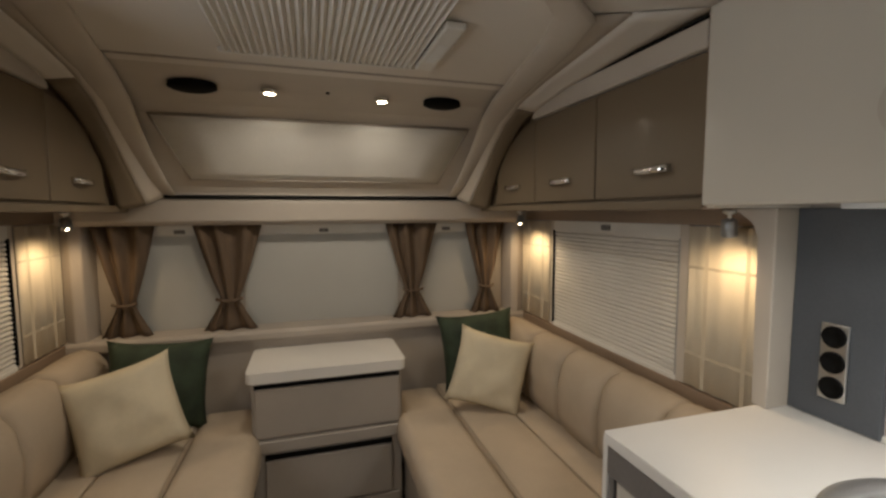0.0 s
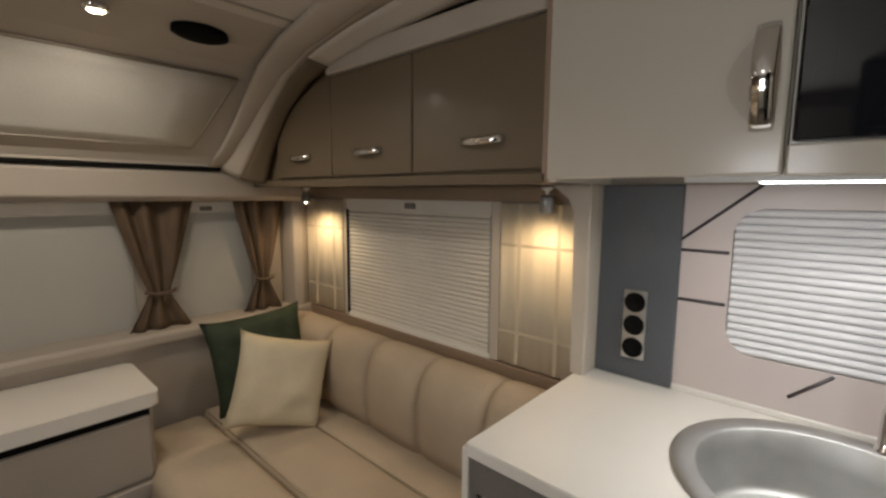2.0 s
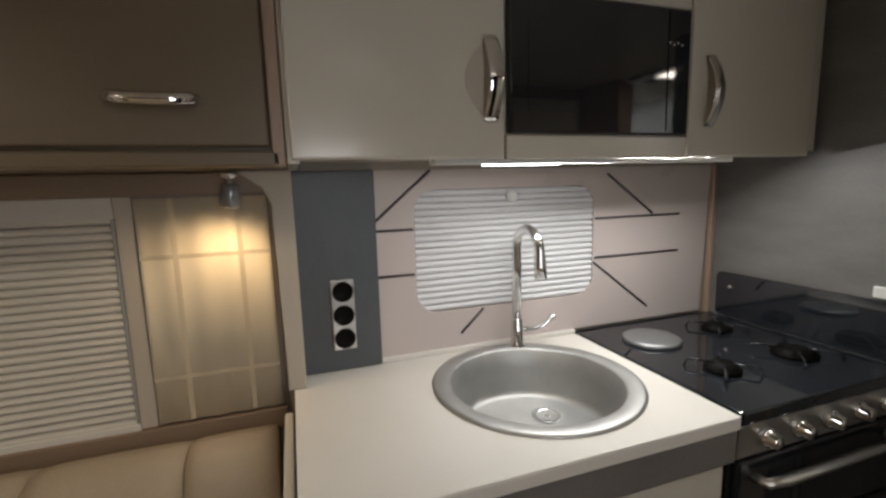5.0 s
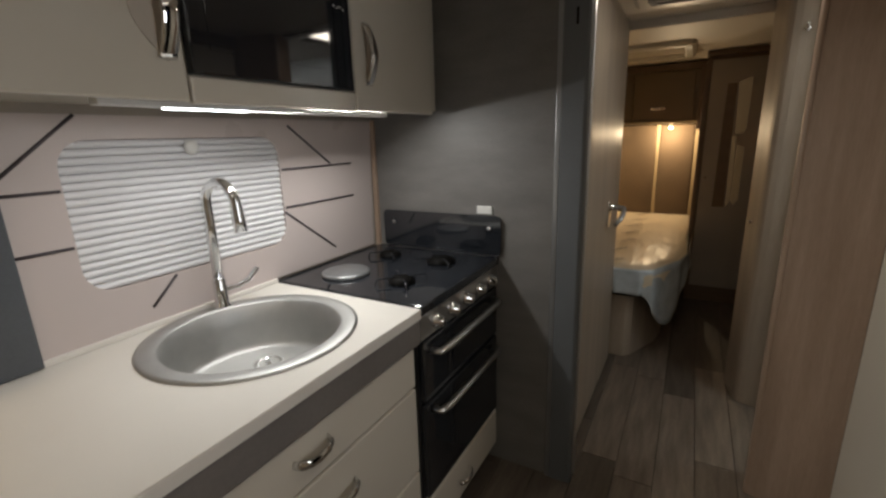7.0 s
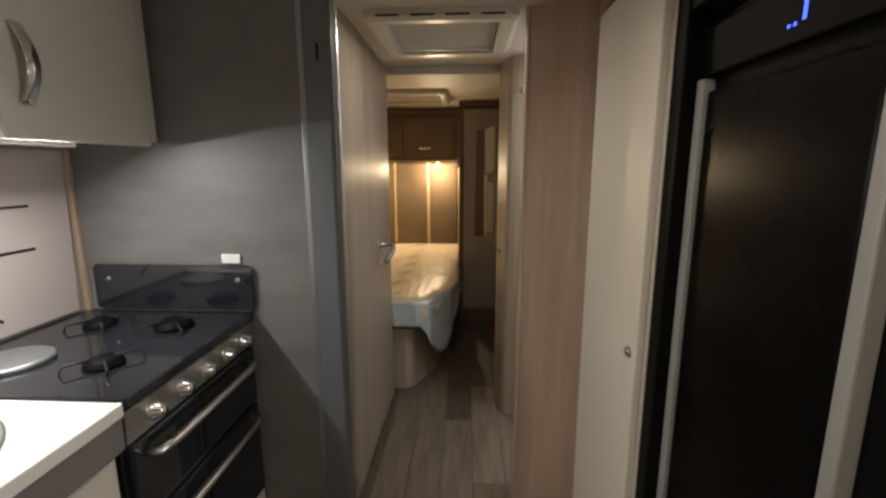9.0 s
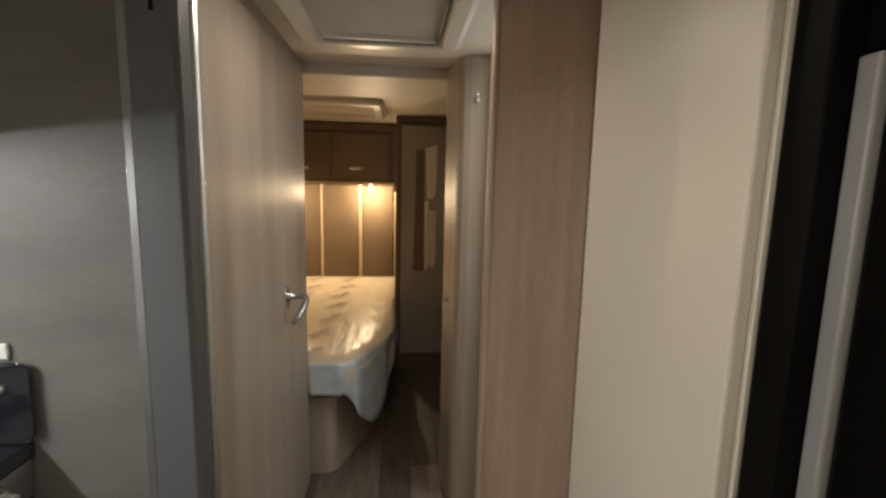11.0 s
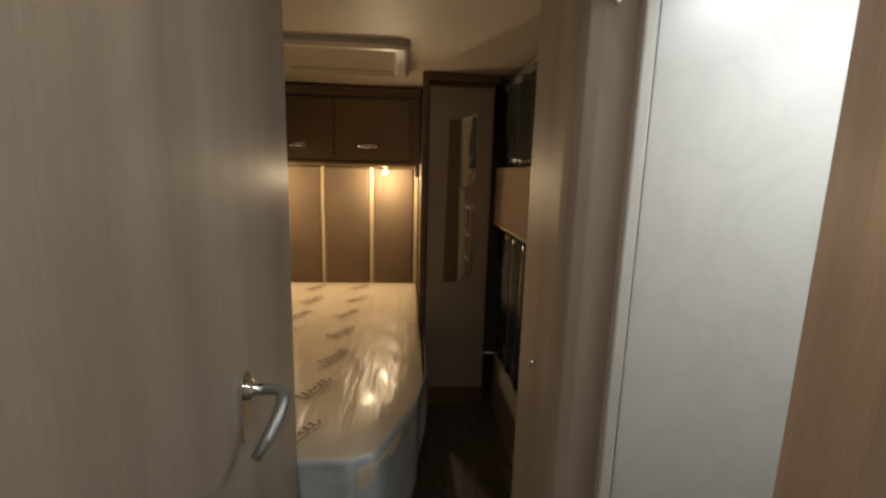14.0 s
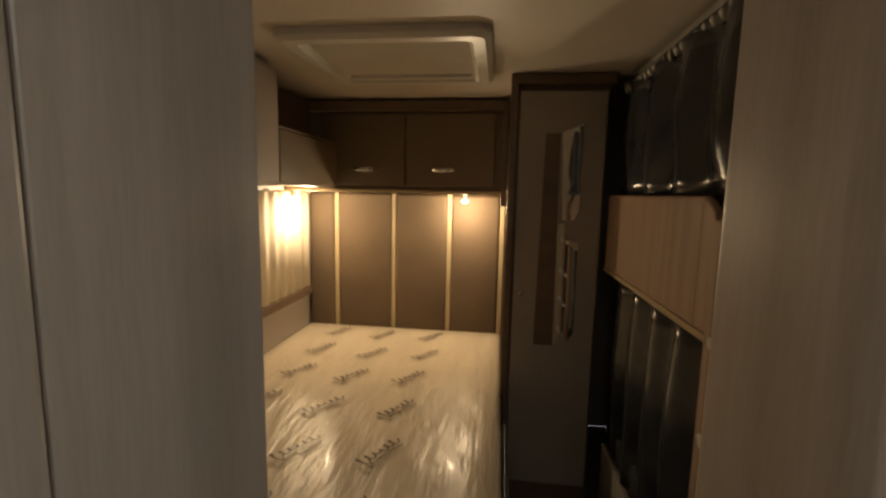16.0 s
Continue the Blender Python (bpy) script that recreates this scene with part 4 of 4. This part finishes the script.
box("door", (FX, -0.52, 1.484), (FX + 0.019, -0.078, 1.955), CREAM, c, 0.005)
curved_pull(c, -0.135, -1)
st = thing("strip_light", (1.0, 0.18, 1.475), "slim white strip light under the cupboards, switched on", "lamp")
box("housing", (0.952, 0.10, 1.474), (0.984, 0.58, 1.4985), WHITE, st, 0.003)
box("rear_bar", (1.016, -0.35, 1.476), (1.048, 0.28, 1.4985), WHITE, st, 0.003)
box("tube", (0.960, 0.27, 1.4712), (0.976, 0.46, 1.4745), STRIP, st, 0.0008)

# cooker
o = thing("gas_cooker", (1.0, -0.29, 0), "black gas cooker with grill, oven and chrome bar handles", "cooker")
box("body", (0.71, -0.585, 0.08), (XR, -0.002, 0.915), BLACK, o, 0.003)
box("hob_plate", (0.684, -0.588, 0.905), (XR - 0.004, -0.001, 0.936), BLACKGLASS, o, 0.005)
box("trim", (0.690, -0.586, 0.9362), (1.262, -0.578, 0.9405), ALU, o, 0.002)
prism("fascia", [(0.705, 0.905), (0.690, 0.900), (0.694, 0.822), (0.71, 0.822)], "y", -0.584, -0.004, ALU, o, 0.002)
for i in range(5):
    y = -0.085 - 0.105 * i
    lathe("knob", [(0.024, 0), (0.022, 0.012), (0.017, 0.014), (0.015, 0.032), (0.0, 0.034)], (0.692, y, 0.862), CHROME, o, 20, Matrix.Rotation(radians(-90), 4, "Y"))
for z0, z1, bar in ((0.615, 0.815, 0.775), (0.265, 0.605, 0.572)):
    box("oven_door", (0.690, -0.578, z0), (0.712, -0.010, z1), BLACKGLASS, o, 0.006)
    tube("bar_handle", [(0.690, -0.055, bar), (0.662, -0.06, bar), (0.655, -0.10, bar), (0.655, -0.29, bar), (0.655, -0.48, bar), (0.662, -0.52, bar), (0.690, -0.525, bar)], 0.013, ALU, o, 10, 0.8)
box("drawer", (0.692, -0.578, 0.09), (0.712, -0.010, 0.255), CREAM, o, 0.005)
bow_handle(o, 0.692, -0.25, 0.175, 0.09)
for x, y, r in ((0.86, -0.43, 0.055), (0.86, -0.16, 0.045), (1.10, -0.43, 0.045)):
    lathe("burner", [(r, 0.0), (r, 0.008), (r * 0.8, 0.014), (r * 0.78, 0.018), (0, 0.019)], (x, y, 0.9365), SOOT, o, 24)
    for a in range(4):
        ax, ay = math.cos(a * math.pi / 2 + 0.78), math.sin(a * math.pi / 2 + 0.78)
        tube("pan_support", [(x + ax * r * 0.5, y + ay * r * 0.5, 0.956), (x + ax * r * 1.8, y + ay * r * 1.8, 0.956), (x + ax * r * 1.95, y + ay * r * 1.95, 0.937)], 0.0035, BLACKGLASS, o, 6)
lathe("hotplate", [(0.085, 0.0), (0.085, 0.010), (0.078, 0.014), (0.0, 0.014)], (1.10, -0.16, 0.9365), SATIN, o, 32)
g = thing("cooker_lid", (0.93, -0.57, 0.94), "smoked glass cooker lid raised against the partition", "lid")
prism("glass", round_rect(0.672, 1.225, 0.942, 1.10, 0.02), "y", -0.577, -0.571, BLACKGLASS, g, 0.001)
for x in (0.72, 1.17):
    lathe("buffer", [(0.008, 0), (0.008, 0.006), (0, 0.007)], (x, -0.571, 1.05), ALU, g, 12, Matrix.Rotation(radians(-90), 4, "X"))
ws = thing("wall_switch", (0.745, -0.588, 1.118), "small white blank switch plate on the partition", "switch")
box("plate", (0.712, -0.5895, 1.103), (0.778, -0.581, 1.135), WHITE, ws, 0.004)

# ---- fridge side ----
fr = thing("fridge", (-0.8, 0.04, 0), "tall glossy black fridge with silver edge trims", "fridge")
box("cabinet", (XL, -0.24, 0.0), (-0.555, 0.345, ZC - 0.004), SOOT, fr, 0.002)
box("frame", (-0.556, -0.24, 0.0), (-0.500, -0.185, ZC - 0.005), SOOT, fr, 0.004)
box("door", (-0.556, -0.155, 0.10), (-0.536, 0.257, 1.575), FRIDGE, fr, 0.01)
for y in (-0.182, 0.262):
    box("trim", (-0.556, y, 0.06), (-0.528, y + 0.026, 1.60), TRIMGREY, fr, 0.004)
box("control_panel", (-0.556, -0.182, 1.605), (-0.534, 0.286, 1.70), SOOT, fr, 0.004)
prism("hood", [(-0.556, 1.72), (-0.505, 1.74), (-0.505, ZC - 0.01), (-0.556, ZC - 0.01)], "y", -0.184, 0.32, SOOT, fr)
for y, z, w, h in ((0.103, 1.634, 0.007, 0.030), (0.072, 1.630, 0.006, 0.005), (0.085, 1.630, 0.006, 0.005)):
    box("display", (-0.5335, y, z), (-0.5328, y + w, z + h), BLUE_LED, fr, 0)

cu = thing("tall_cupboard", (-0.8, -0.55, 0), "tall cream laminate cupboard with a round chrome catch", "cupboard")
box("body", (XL, -0.757, 0.0), (-0.498, -0.245, ZC - 0.004), PALECREAM, cu, 0.002)
box("door", (-0.497, -0.750, 0.05), (-0.474, -0.250, 1.90), PALECREAM, cu, 0.005)
lathe("catch", [(0.016, 0), (0.017, 0.004), (0.012, 0.006), (0.010, 0.012), (0.0, 0.013)], (-0.474, -0.285, 0.945), CHROME, cu, 20, Matrix.Rotation(radians(90), 4, "Y"))
setting(box("panel_above_cupboard", (-0.50, -0.752, 1.905), (-0.472, -0.25, ZC - 0.002), PINKWOOD, bevel=0.002), "beech strip over the tall cupboard", "panel")

# entrance door beside the fridge, added out of view with a glowing pane
ed = setting(thing("door_entrance", (XL, 0.62, 0), "closed cream entrance door out of view, added with a glowing pane", "door"))
box("leaf", (XL + 0.001, 0.36, 0.02), (XL + 0.03, 0.90, 1.90), CREAM, ed, 0.006)
prism("pane", round_rect(0.44, 0.82, 1.05, 1.70, 0.05), "x", XL + 0.03, XL + 0.034, glow("fill_glow_in_pane", (0.95, 0.97, 1.0), 1.5), ed)
box("handle", (XL + 0.03, 0.40, 0.95), (XL + 0.055, 0.43, 1.03), SOOT, ed, 0.006)

# ---- bedroom ----
bed = thing("double_bed", (0.65, -2.8, 0), "fixed double bed, its bare mattress wrapped in clear film", "bed")
OUT = [(XR - 0.004, -1.775), (0.27, -1.775), (0.20, -1.80), (0.07, -2.10), (0.03, -2.30), (0.025, -3.86), (XR - 0.004, -3.86)]
prism("base", [(XR - 0.004, -1.81), (0.33, -1.81), (0.29, -1.84), (0.17, -2.12), (0.14, -2.3), (0.14, -3.86), (XR - 0.004, -3.86)], "z", 0, 0.42, WOOD_V, bed, 0.004)
prism("slat_frame", [(XR - 0.004, -1.785), (0.285, -1.785), (0.215, -1.81), (0.085, -2.105), (0.045, -2.30), (0.04, -3.86), (XR - 0.004, -3.86)], "z", 0.42, 0.445, SOOT, bed)
# mattress: rounded slab with a rippled film top
bm = bmesh.new()
levels = ((0.0, 0.447), (0.0, 0.455), (-0.012, 0.50), (-0.012, 0.555), (0.0, 0.585), (0.02, 0.600))
cx, cy = 0.65, -2.8
dense = []
for i in range(len(OUT)):
    p, q = Vector(OUT[i]), Vector(OUT[(i + 1) % len(OUT)])
    m_ = max(1, int((q - p).length / 0.06))
    dense += [p.lerp(q, s_ / m_) for s_ in range(m_)]
rings = []
for inset, z in levels:
    rings.append([bm.verts.new((p.x + (cx - p.x) * inset * 1.2, p.y + (cy - p.y) * inset * 0.7, z)) for p in dense])
for a, b in zip(rings, rings[1:]):
    for i in range(len(a)):
        j = (i + 1) % len(a)
        bm.faces.new((a[i], a[j], b[j], b[i]))
bm.faces.new(rings[0][::-1])
prev = rings[-1]
for f_ in (0.9, 0.8, 0.7, 0.6, 0.5, 0.4, 0.3, 0.2, 0.1):
    ring = []
    for v in rings[-1]:
        x, y = cx + (v.co.x - cx) * f_, cy + (v.co.y - cy) * f_
        ring.append(bm.verts.new((x, y, 0.606 + 0.010 * noise.noise(Vector((x * 9 + y * 4, y * 3, 2))))))
    for i in range(len(ring)):
        j = (i + 1) % len(ring)
        bm.faces.new((prev[i], prev[j], ring[j], ring[i]))
    prev = ring
bm.faces.new(prev)
put("mattress", bm, MATTRESS, bed, True)
# loose film hanging over the cut corner
def drape(u, v):
    pts = [(0.42, -1.768), (0.27, -1.764), (0.195, -1.80), (0.06, -2.10), (0.012, -2.34), (0.008, -2.75)]
    f = u * (len(pts) - 1)
    i = min(int(f), len(pts) - 2)
    x, y = [a + (b - a) * (f - i) for a, b in zip(pts[i], pts[i + 1])]
    low = 0.44 - 0.24 * math.exp(-((u - 0.52) / 0.14) ** 2) + 0.10 * max(0, u - 0.75)
    z = 0.598 + (low - 0.598) * v
    w = 0.010 * math.sin(u * 34 + v * 2.0) * v + 0.012 * noise.noise(Vector((u * 6, v * 3, 5))) * v
    return (x - 0.5 * w - 0.012 * v, y + w * 0.6 + 0.006 * v, z)
sheet("film_skirt", drape, 60, 10, 0.0015, FILM, bed)

# printed marks on the ticking: a slanted scrawl with an underline
def ribbon(bm, pts, w):
    pts = [Vector((*p, 0)) for p in pts]
    rows = []
    for i, p in enumerate(pts):
        d_ = (pts[min(i + 1, len(pts) - 1)] - pts[max(i - 1, 0)]).normalized()
        n_ = Vector((-d_.y, d_.x, 0)) * w * 0.5
        rows.append((bm.verts.new(p - n_), bm.verts.new(p + n_)))
    for p, q in zip(rows, rows[1:]):
        bm.faces.new((p[0], q[0], q[1], p[1]))


def mark(x, y, angle):
    bm = bmesh.new()
    scrawl = []
    for i in range(61):
        f_ = i / 60
        tall = 0.030 if f_ < 0.12 or 0.55 < f_ < 0.66 else 0.015
        scrawl.append((-0.085 + 0.17 * f_ + 0.008 * math.cos(f_ * 38), tall * math.sin(f_ * 38) * (0.8 + 0.4 * math.sin(f_ * 9)) + 0.004))
    ribbon(bm, scrawl, 0.0075)
    ribbon(bm, [(-0.07 + 0.15 * i / 12, -0.030 + 0.007 * math.sin(i / 12 * 3.1)) for i in range(13)], 0.0055)
    bmesh.ops.transform(bm, matrix=Matrix.Translation((x, y, 0.6185)) @ Matrix.Rotation(radians(angle), 4, "Z"), verts=bm.verts)
    put("print", bm, MARK, bed)


for row in range(7):
    for col, x in enumerate((0.43, 0.71, 0.99)):
        yy = -1.87 - 0.30 * row + (0.02 if col == 1 else 0.0)
        if yy > -3.75:
            mark(x + 0.015 * math.sin(row * 2.1 + col), yy, 238 + 4 * math.sin(row + col))

hb = thing("headboard", (0.65, -3.88, 0.6), "brown padded headboard with pale upright strips", "headboard")
edges = [0.035, 0.36, 0.711, 1.086, XR]
for a, b in zip(edges, edges[1:]):
    box("pad", (a + 0.014, -3.915, 0.45), (b - 0.014, -3.862, 1.455), HEADB, hb, 0.02, 4, True)
for x in edges[:-1]:
    box("strip", (x - 0.014, -3.915, 0.45), (x + 0.014, -3.872, 1.455), HEADS, hb, 0.003)
box("board", (0.02, YB, 0.45), (XR, -3.914, 1.46), WALNUT, hb, 0)

rl = thing("bedroom_locker", (0.65, -3.74, 1.48), "olive-brown overhead lockers above the bed with chrome handles", "locker")
box("body", (0.035, YB, 1.48), (XR, -3.57, 1.945), LOCKER, rl, 0.003)
for a, b, h in ((0.09, 0.572, 0.362), (0.578, 1.05, 0.811)):
    box("door", (a, -3.569, 1.50), (b, -3.550, 1.885), LOCKER, rl, 0.004)
    tube("handle", [(h - 0.06, -3.550, 1.59), (h - 0.055, -3.530, 1.59), (h, -3.522, 1.586), (h + 0.055, -3.530, 1.59), (h + 0.06, -3.550, 1.59)], 0.012, CHROME, rl, 8, 0.45, (0, 1, 0))
box("top_rail", (0.03, -3.575, 1.90), (XR, -3.545, 1.955), WALNUT, rl, 0.004)
box("lower_rail", (0.035, -3.60, 1.462), (XR, -3.55, 1.480), HEADS, rl, 0.003)
box("end_cheek", (0.022, -3.58, 1.40), (0.052, -3.54, 1.95), WALNUT, rl, 0.003)
sl = thing("side_locker", (1.1, -3.2, 1.48), "narrow side locker with a cream end panel", "locker")
box("body", (0.966, -3.545, 1.485), (XR, -2.878, 1.715), LOCKER, sl, 0.003)
box("back", (1.12, -3.545, 1.728), (XR, -2.878, 1.95), WALNUT, sl, 0.003)
box("shelf", (0.955, -3.545, 1.716), (XR, -2.878, 1.727), WALNUT, sl, 0.003)
box("door", (0.952, -3.53, 1.495), (0.9655, -2.885, 1.712), LOCKER, sl, 0.004)
nl = thing("wall_locker", (1.1, -2.65, 1.48), "pale beige wall locker beside the open shelf", "locker")
box("body", (0.966, -2.876, 1.480), (XR, -2.42, 1.95), LINING, nl, 0.003)
box("door", (0.948, -2.872, 1.490), (0.9655, -2.425, 1.93), LINING, nl, 0.006)
wb = setting(thing("window_bedroom", (XR, -3.3, 1.15), "bedroom side window behind a cream voile", "window"))
box("pane", (XR + 0.028, -3.72, 0.86), (XR + 0.032, -2.92, 1.44), BLACKGLASS, wb, 0)
box("blind", (XR - 0.002, -3.72, 0.86), (XR + 0.004, -2.92, 1.44), BLIND, wb, 0)
box("sill", (XR - 0.03, -3.86, 0.80), (XR - 0.002, -2.80, 0.85), WALNUT, wb, 0.004)
v = thing("bedroom_voile", (XR, -3.4, 0.86), "cream voile curtain beside the bed", "curtain")
sheet("cloth", lambda u, w: (XR - 0.022 - 0.008 * math.sin(u * 60), -3.84 + 1.0 * u, 0.855 + 0.60 * w), 90, 2, 0.002, VOILE, v)


def bed_spot(x, y):
    t = thing("reading_spotlight", (x, y, 1.44), "small warm reading spotlight over the bed, switched on", "lamp", "bed spotlights")
    lathe("mount", [(0.018, 0), (0.018, -0.01), (0.006, -0.016)], (x, y, 1.463), ALU, t, 16)
    lathe("head", [(0.012, 0.012), (0.022, 0.006), (0.022, -0.018), (0.019, -0.02)], (x, y, 1.44), SATIN, t, 20, Matrix.Rotation(radians(20), 4, "X"))
    lathe("bulb", [(0.018, -0.018), (0.012, -0.026), (0.0, -0.028)], (x, y, 1.44), BULB, t, 16, Matrix.Rotation(radians(20), 4, "X"))


bed_spot(1.225, -3.60), bed_spot(0.255, -3.74)

wd = thing("corner_wardrobe", (-0.19, -3.5, 0), "tall taupe wardrobe with two inlaid mirror strips", "wardrobe")
box("body", (-0.385, YB, 0.0), (0.012, -3.125, 1.93), WALNUT, wd, 0.003)
box("cornice", (-0.40, -3.14, 1.925), (0.025, -3.085, 1.965), WALNUT, wd, 0.004)
box("side_post", (-0.008, -3.124, 0.55), (0.024, -3.095, 1.925), WALNUT, wd, 0.003)
box("door", (-0.375, -3.124, 0.13), (-0.015, -3.103, 1.90), LINING, wd, 0.005)
prism("inlay", [(-0.128, 1.725), (-0.190, 1.725), (-0.198, 0.80), (-0.115, 0.80)], "y", -3.1035, -3.0995, WALNUT, wd)
prism("mirror", [(-0.198, 1.73), (-0.282, 1.765), (-0.282, 1.40), (-0.262, 1.36), (-0.212, 1.36)], "y", -3.1035, -3.0998, MIRROR, wd)
prism("mirror", [(-0.196, 1.345), (-0.225, 1.345), (-0.228, 0.84), (-0.204, 0.80)], "y", -3.1035, -3.0998, MIRROR, wd)
prism("mirror", [(-0.232, 1.28), (-0.285, 1.26), (-0.285, 0.86), (-0.258, 0.815), (-0.232, 0.86)], "y", -3.1035, -3.0998, MIRROR, wd)
lathe("catch", [(0.012, 0), (0.012, 0.006), (0.006, 0.014), (0, 0.015)], (-0.05, -3.103, 1.03), CHROME, wd, 16, Matrix.Rotation(radians(-90), 4, "X"))

# bunks
bk = thing("bunk_beds", (-0.8, -2.4, 0), "two bunk beds with beige side boards and plastic-wrapped mattresses", "bunk bed")
box("upper_board", (-0.425, -3.10, 1.165), (-0.402, -2.22, 1.47), PINKWOOD, bk, 0.008)
prism("upper_board_end", [(-2.222, 1.167), (-2.222, 1.468), (-2.17, 1.44), (-2.13, 1.34), (-2.12, 1.167)], "x", -0.424, -0.403, PINKWOOD, bk, 0.004)
box("upper_base", (XL, -3.10, 1.17), (-0.425, -1.775, 1.22), WALNUT, bk, 0.003)
soft_block("upper_mattress", (XL + 0.02, -3.08, 1.22), (-0.435, -1.79, 1.34), WRAP, bk, 0.03)
box("edge_rail", (-0.428, -3.10, 1.148), (-0.398, -2.12, 1.166), HEADS, bk, 0.004)
box("lower_base", (XL, -3.10, 0.0), (-0.44, -1.775, 0.36), LINING, bk, 0.004)
soft_block("lower_mattress", (XL + 0.02, -3.08, 0.36), (-0.445, -1.79, 0.50), WRAP, bk, 0.03)
for z in (0.30, 0.52, 0.74, 0.94, 1.16):
    tube("rung", [(-0.41, -2.14, z), (-0.395, -2.10, z), (-0.395, -1.86, z), (-0.41, -1.82, z)], 0.012, FRAME_W, bk, 8)
for y in (-2.14, -1.82):
    box("ladder_post", (-0.425, y - 0.016, 0.0), (-0.398, y + 0.016, 1.42), PINKWOOD, bk, 0.005)


def dark_drape(name, y0, y1, z0, z1, x, folds, label):
    t = thing(name, (x, (y0 + y1) / 2, z0), label, "curtain")
    sheet("cloth", lambda u, w: (x - 0.02 - 0.024 * math.sin(u * folds + 1.3 * math.sin(w * 3)) - 0.03 * (1 - w) * noise.noise(Vector((u * 5, w * 2, 3))), y0 + (y1 - y0) * u, z0 + (z1 - z0) * w), 80, 10, 0.002, WRAP, t)
    return t


d1 = dark_drape("bunk_curtain", -3.09, -1.79, 1.475, 1.885, -0.42, 34, "dark glossy curtain of the upper bunk on hooks")
box("rail", (-0.446, -3.09, 1.905), (-0.430, -1.79, 1.925), ALU, d1, 0.003)
for i in range(30):
    y = -3.07 + 1.32 * i / 29
    tube("hook", [(-0.438, y, 1.908), (-0.432, y, 1.895), (-0.440, y, 1.878)], 0.005, FRAME_W, d1, 6)
dark_drape("bunk_plastic", -3.09, -2.17, 0.40, 1.145, -0.435, 30, "black plastic hanging before the lower bunk")

# ---- floor planks, last ----
mesh_cache = {}
def plank_mesh(length):
    if length not in mesh_cache:
        bm = bmesh.new()
        bmesh.ops.create_cube(bm, size=1)
        bmesh.ops.transform(bm, matrix=Matrix.Diagonal((0.1475, length - 0.0025, 0.006, 1)), verts=bm.verts)
        rounded(bm, 0.0012, 1)
        me = bpy.data.meshes.new("plank")
        bm.to_mesh(me)
        bm.free()
        me.materials.append(FLOORW)
        mesh_cache[length] = me
    return mesh_cache[length]


nt = FLOORW.node_tree
info = nt.nodes.new("ShaderNodeObjectInfo")
hsv = nt.nodes.new("ShaderNodeHueSaturation")
rng = nt.nodes.new("ShaderNodeMapRange")
rng.inputs[3].default_value, rng.inputs[4].default_value = 0.65, 1.35
bsdf = nt.nodes["Principled BSDF"]
src = bsdf.inputs["Base Color"].links[0].from_socket
nt.links.new(info.outputs["Random"], rng.inputs[0])
nt.links.new(rng.outputs[0], hsv.inputs["Value"])
nt.links.new(src, hsv.inputs["Color"])
nt.links.new(hsv.outputs[0], bsdf.inputs["Base Color"])
for i in range(16):
    x = XL + 0.075 + 0.15 * i
    y = YB - random.random() * 0.8
    while y < YF:
        a, b = max(y, YB), min(y + 0.9, YF)
        if b - a > 0.05:
            ob = new("plank", plank_mesh(round(b - a, 2)))
            ob.location = (x, (a + b) / 2, -0.003)
            ob.parent = floor
        y += 0.9
